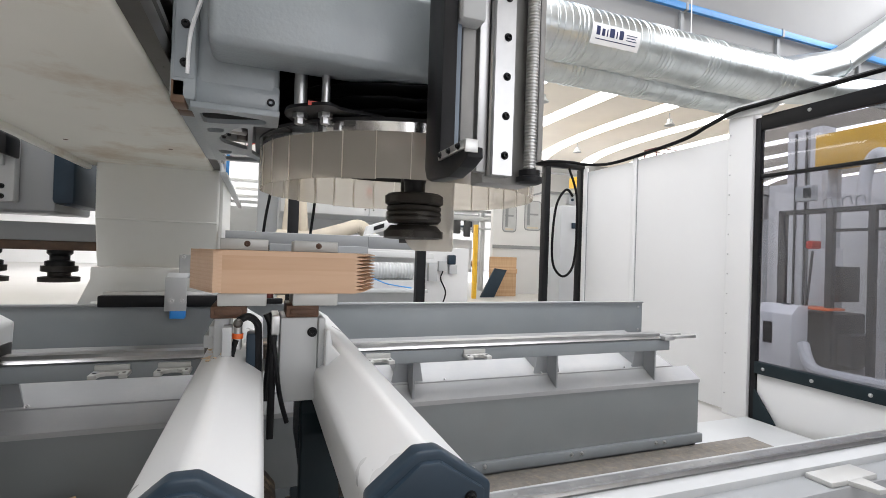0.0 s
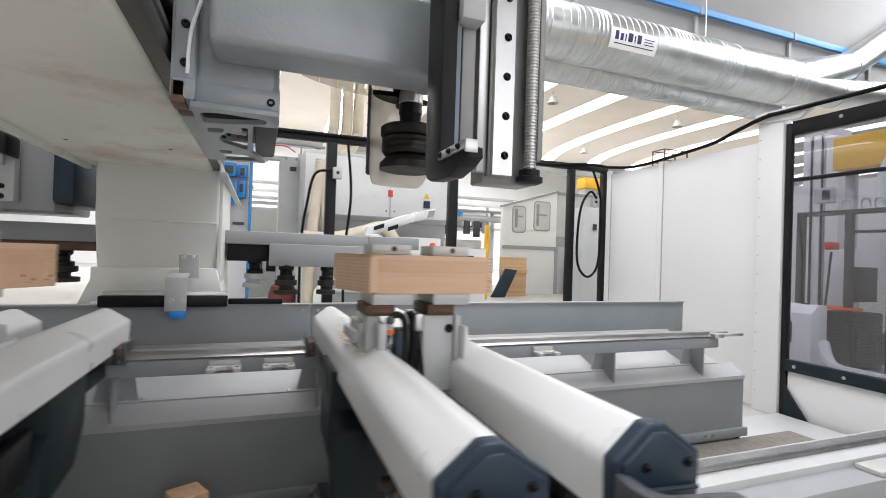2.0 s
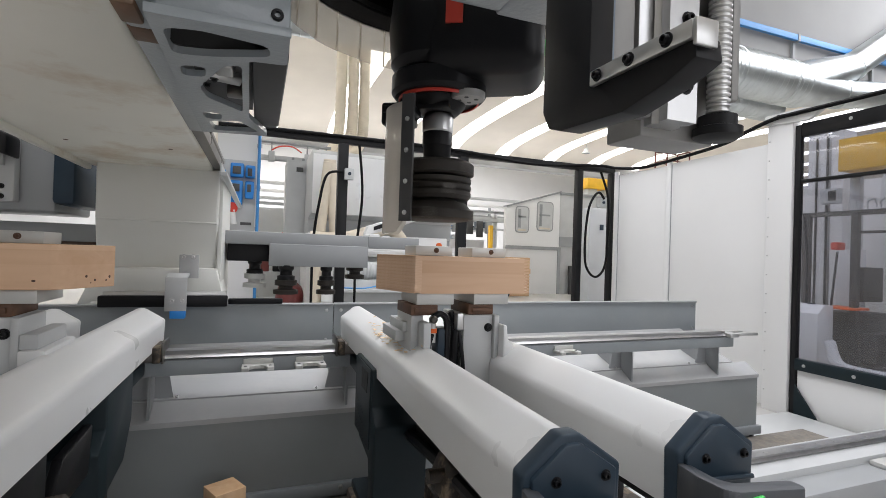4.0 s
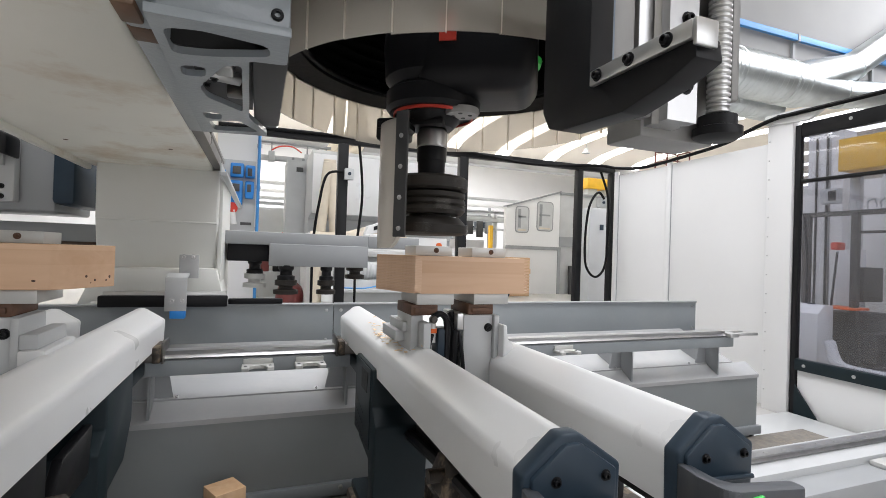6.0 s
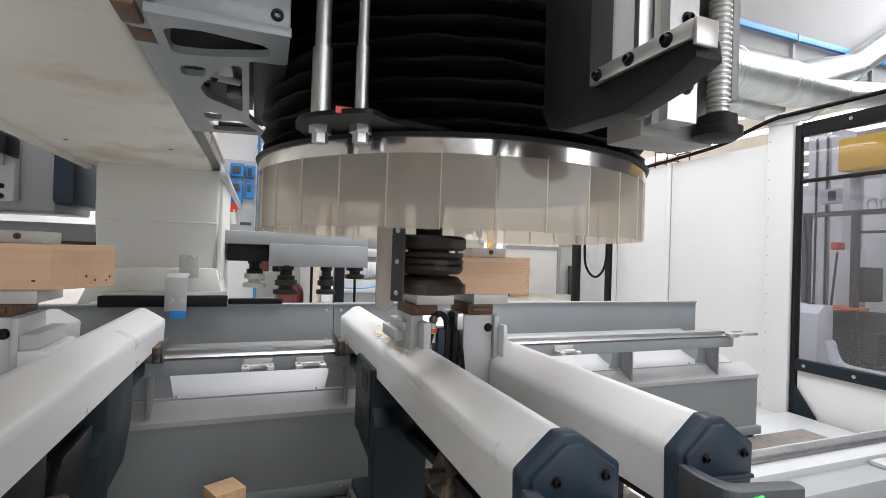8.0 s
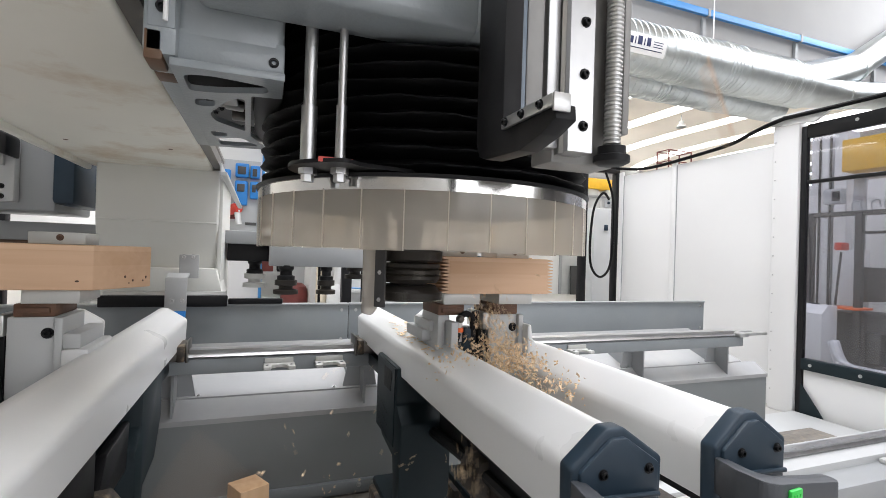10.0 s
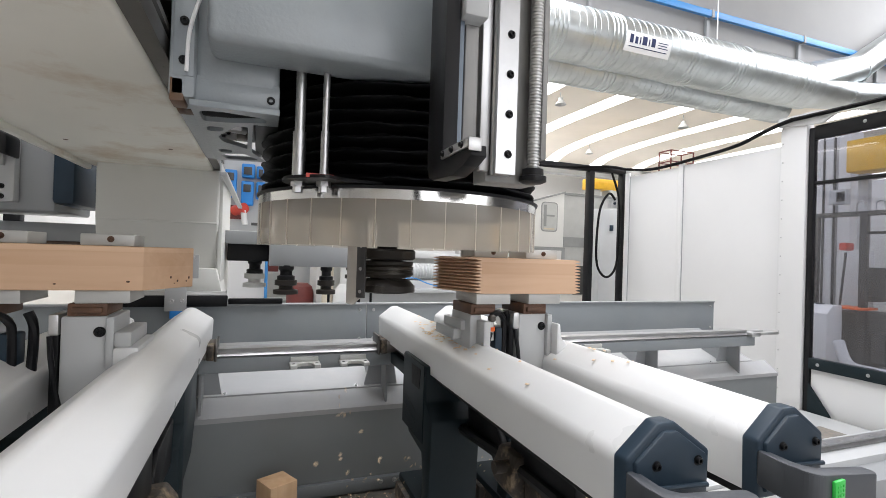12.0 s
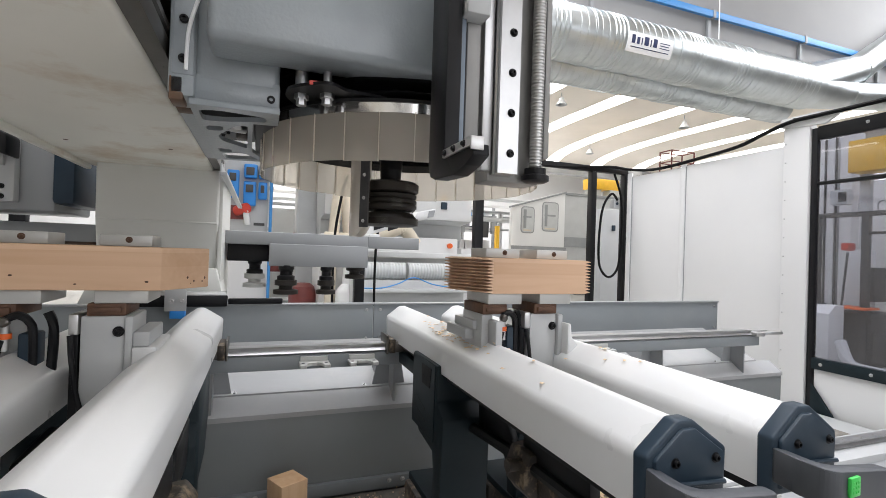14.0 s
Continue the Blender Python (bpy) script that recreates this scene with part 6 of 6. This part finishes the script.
# label on the duct: bars stand in for the lettering
for x0, x1, a0, a1 in ((4.12, 4.18, 2, -18), (4.21, 4.26, -2, -18), (4.29, 4.31, -2, -18), (4.34, 4.42, 2, -18), (4.45, 4.47, -2, -18), (4.50, 4.57, 2, -18), (4.62, 4.80, -4, -6), (4.62, 4.78, -10, -12), (4.62, 4.80, -16, -18), (4.12, 4.80, -25, -27)):
    bar = bmesh.new()
    prev = None
    for k in range(5):
        an = radians(0.83 * (a0 + (a1 - a0) * k / 4) - 4)
        cur = [bar.verts.new((x, 5.72 - 0.395 * math.cos(an), 4.236 + 0.395 * math.sin(an))) for x in (x0, x1)]
        if prev:
            bar.faces.new((prev[0], prev[1], cur[1], cur[0]))
        prev = cur
    part("print_bar", bar, INK, sign)

# ---- chips ----
random.seed(21)
chip_meshes = []
for k in range(6):
    L, W = random.uniform(0.007, 0.016), random.uniform(0.004, 0.008)
    b = bmesh.new()
    vs = [b.verts.new(((u - 1) * L / 2, w * W / 2, 0.0016 * (1 - (u - 1) ** 2) + h * 0.0005)) for h in (0, 1) for u in range(3) for w in (-1, 1)]
    for h in (0, 6):
        for u in (0, 2):
            b.faces.new([vs[h + u + i] for i in (0, 2, 3, 1)])
    for i, j in ((0, 2), (2, 4), (4, 5), (5, 3), (3, 1), (1, 0)):
        b.faces.new((vs[i], vs[j], vs[j + 6], vs[i + 6]))
    bmesh.ops.recalc_face_normals(b, faces=b.faces[:])
    chip_meshes.append(mesh_of("wood_chip", b, CHIP, False))


def ridge_z(x, xc):
    """Height of a console's top at x, for a console centred on xc."""
    return 0.8875 - max(0.0, abs(x - xc) - 0.006) * 0.70


flurry_meshes = []
for k in range(4):
    fm = bmesh.new()
    for j in range(5):
        n0 = len(fm.verts)
        fm.from_mesh(chip_meshes[(j + k) % 6])
        fm.verts.ensure_lookup_table()
        m = Matrix.Translation((random.uniform(-0.04, 0.04), random.uniform(-0.035, 0.035), random.uniform(-0.03, 0.03))) @ Euler([random.uniform(0, 6.3) for _ in range(3)]).to_matrix().to_4x4() @ Matrix.Scale(random.uniform(0.4, 0.9), 4)
        for v in fm.verts[n0:]:
            v.co = m @ v.co
    flurry_meshes.append(mesh_of("chip_flurry", fm, CHIP, False))
CHIPS = []
for k in range(300):
    u = random.random()
    start = (-0.03 + 0.16 * u, 1.08 + 0.07 * random.random(), random.uniform(1.030, 1.070))
    t0 = round(random.uniform(9.4, 11.7), 2)
    r = random.random()
    if r < 0.10:
        y = random.gauss(0.97, 0.09)
        xc = -0.062 + 0.0052 * y
        x = xc + random.uniform(-0.05, 0.065)
        rest = (x, y, ridge_z(x, xc) + 0.0005, 0.13)
    elif r < 0.14:
        y = random.gauss(0.92, 0.1)
        xc = 0.172 + 0.0052 * y
        x = xc + random.uniform(-0.06, 0.02)
        rest = (x, y, ridge_z(x, xc) + 0.0005, 0.14)
    elif r < 0.18:
        rest = (0.012 + random.uniform(-0.03, 0.03), random.uniform(0.81, 0.89), 0.652, 0.3)
    else:
        rest = (random.uniform(-0.75, 0.30), random.uniform(1.51, 1.76), 0.2065, random.uniform(0.7, 1.1))
    via = ((start[0] + rest[0]) / 2 + random.uniform(-0.05, 0.05), (start[1] + rest[1]) / 2 + random.uniform(-0.16, 0.10), 0.5 * start[2] + 0.5 * rest[2] + random.uniform(0.0, 0.12), random.uniform(0.12, 0.3))
    if k < 220:
        o = new("wood_chip", chip_meshes[k % 6])
        tagged(o, "small pale curled wood chip thrown from the cutter", "wood chip", "flying wood chips")
    else:
        o = new("chip_flurry", flurry_meshes[k % 4])
        tagged(o, "loose flurry of fine pale chips thrown from the cutter", "wood chips", "flurries of chips", "stuff")
        start = (start[0] * 0.6 + 0.03, 1.11, 1.0505)
        rest = (random.uniform(-0.75, 0.1), random.uniform(1.56, 1.72), 0.215, random.uniform(0.7, 1.1))
    CHIPS.append((o, t0, start, via, rest, random.uniform(20, 80)))
# loose clumps of shavings that pour down between the two clamps and on past the console
clump_meshes = []
for k in range(5):
    cb = bmesh.new()
    for j in range(30):
        n0 = len(cb.verts)
        cb.from_mesh(chip_meshes[(j + k) % 6])
        cb.verts.ensure_lookup_table()
        m = Matrix.Translation((random.uniform(-0.035, 0.035), random.uniform(-0.035, 0.035), random.uniform(-0.028, 0.028))) @ Euler([random.uniform(0, 6.3) for _ in range(3)]).to_matrix().to_4x4() @ Matrix.Scale(random.uniform(0.25, 0.95), 4)
        for v in cb.verts[n0:]:
            v.co = m @ v.co
    clump_meshes.append(mesh_of("chip_clump", cb, CHIP, False))
CLUMPS = []
for k in range(140):
    o = new("chip_clump", clump_meshes[k % 5])
    tagged(o, "loose clump of curled pale wood shavings", "shavings", "falling shavings", "stuff")
    t0 = round(9.2 + 1.55 * k / 140, 3)
    start = (-0.02 + 0.16 * random.random(), 1.105 + 0.02 * random.random(), 1.0505)
    top = (random.uniform(-0.01, 0.075), random.uniform(0.99, 1.05), random.uniform(0.90, 0.95))
    u = random.random()
    mid = (0.012 + 0.05 * u + random.gauss(0, 0.014), 1.02 - 0.24 * u, 0.89 - 0.035 * u)
    if k % 5 == 0:
        mid = (-0.085 + random.gauss(0, 0.03), 0.93 + random.gauss(0, 0.05), 0.895 - 0.03 * random.random())
    end = (random.uniform(-0.08, 0.08), random.uniform(1.52, 1.60), 0.207) if k % 5 else (-0.20, random.uniform(1.10, 1.25), 0.17)
    CLUMPS.append((o, t0, start, top, mid, end, random.uniform(20, 70)))
dust = bmesh.new()
for k in range(420):
    r = random.random()
    if r < 0.16:
        y = random.gauss(1.27, 0.10)
        x = -0.055 - random.uniform(0.004, 0.045)
        z = ridge_z(x, -0.055) + 0.0015
    elif r < 0.5:
        x, y, z = (0.012 + random.uniform(-0.035, 0.03), random.uniform(0.81, 0.89), 0.6505) if k % 2 else (0.014 + random.uniform(-0.03, 0.028), random.uniform(0.71, 0.78), 0.6455)
    else:
        x, y, z = random.uniform(-0.9, 1.6), random.uniform(1.51, 1.61), 0.206
    me = chip_meshes[k % 6]
    n0 = len(dust.verts)
    dust.from_mesh(me)
    dust.verts.ensure_lookup_table()
    m = Matrix.Translation((x, y, z)) @ Matrix.Rotation(random.uniform(0, 6.3), 4, "Z") @ Matrix.Scale(random.uniform(0.6, 1.5), 4)
    for v in dust.verts[n0:]:
        v.co = m @ v.co
solid("scattered_chips", dust, CHIP, "fine pale wood chips scattered in the channel", "wood chips", "stuff")


# ---- motion ----
def motions():
    walk(gantry, [(t, pose(track(GANTRY_X, t), 0, 0)) for t in TIMES])
    walk(unit, [(t, pose(track(GANTRY_X, t), 0, 0)) for t in TIMES])
    walk(rack, [(t, pose(track(GANTRY_X, t), 0, 0)) for t in TIMES])
    walk(lev, [(t, pose(track(GANTRY_X, t), 0, 0)) for t in TIMES])
    random.seed(11)
    for k, o in enumerate(SHAVINGS):
        z, t0 = o.location.z, 8.9 + 0.09 * k
        walk(o, [(0, pose(0, 0, z)), (t0, pose(0, 0, z)), (t0 + 0.1, pose(-0.05, -0.02, z - 0.10, 20, 10, 5)), (t0 + 0.3, pose(-0.03, 0.1, 0.42, 70, 30, 20)),
                 (t0 + 0.4, pose(-0.02 + 0.01 * (k % 4), 0.15, 0.222 + 0.004 * (k // 4), 0, 0, 12 * (k % 5))), (14, pose(-0.02 + 0.01 * (k % 4), 0.15, 0.222 + 0.004 * (k // 4), 0, 0, 12 * (k % 5)))])
    for o, t0, start, via, rest, spin in CHIPS:
        d = (via[3], rest[3])
        walk(o, [(0, pose(*start)), (t0, pose(*start)), (t0 + d[0], pose(*via[:3], spin, spin * 0.7, 30)),
                 (t0 + d[0] + d[1], pose(*rest[:3], 0, 0, spin)), (14, pose(*rest[:3], 0, 0, spin))])
    for o, t0, start, top, mid, end, spin in CLUMPS:
        walk(o, [(0, pose(*start)), (t0, pose(*start)), (t0 + 0.12, pose(*top, spin, 0, 20)), (t0 + 0.34, pose(*mid, 0, spin, 50)), (t0 + 0.5, pose(*mid, 0, spin, 50)),
                 (t0 + 0.72, pose(mid[0] * 0.8, mid[1] - 0.02, 0.62, spin, spin, 70)), (t0 + 1.0, pose(*end, 0, 0, 80)), (14, pose(*end, 0, 0, 80))])
    for c in RACK:
        p = c.location.copy()
        walk(c, [(t, pose(p.x + track(GANTRY_X, t), p.y, p.z)) for t in TIMES])
    walk(head, [(t, pose(track(GANTRY_X, t), track(HEAD_Y, t), 0)) for t in TIMES])
    walk(hood, [(t, pose(track(GANTRY_X, t), track(HEAD_Y, t), track(HOOD_Z, t))) for t in TIMES])

    def tool(t, turn):
        return pose(track(GANTRY_X, t) + track(TOOL_X, t), track(HEAD_Y, t) + track(TOOL_Y, t), track(TOOL_Z, t), 0, 0, turn)
    walk(spindle, [(t, tool(t, track(TOOL_TURN, t))) for t in TIMES])
    fine = [k / 30 for k in range(421)]
    walk(cutter, [(t, tool(t, 78.0 * k)) for k, t in enumerate(fine)])


motions()
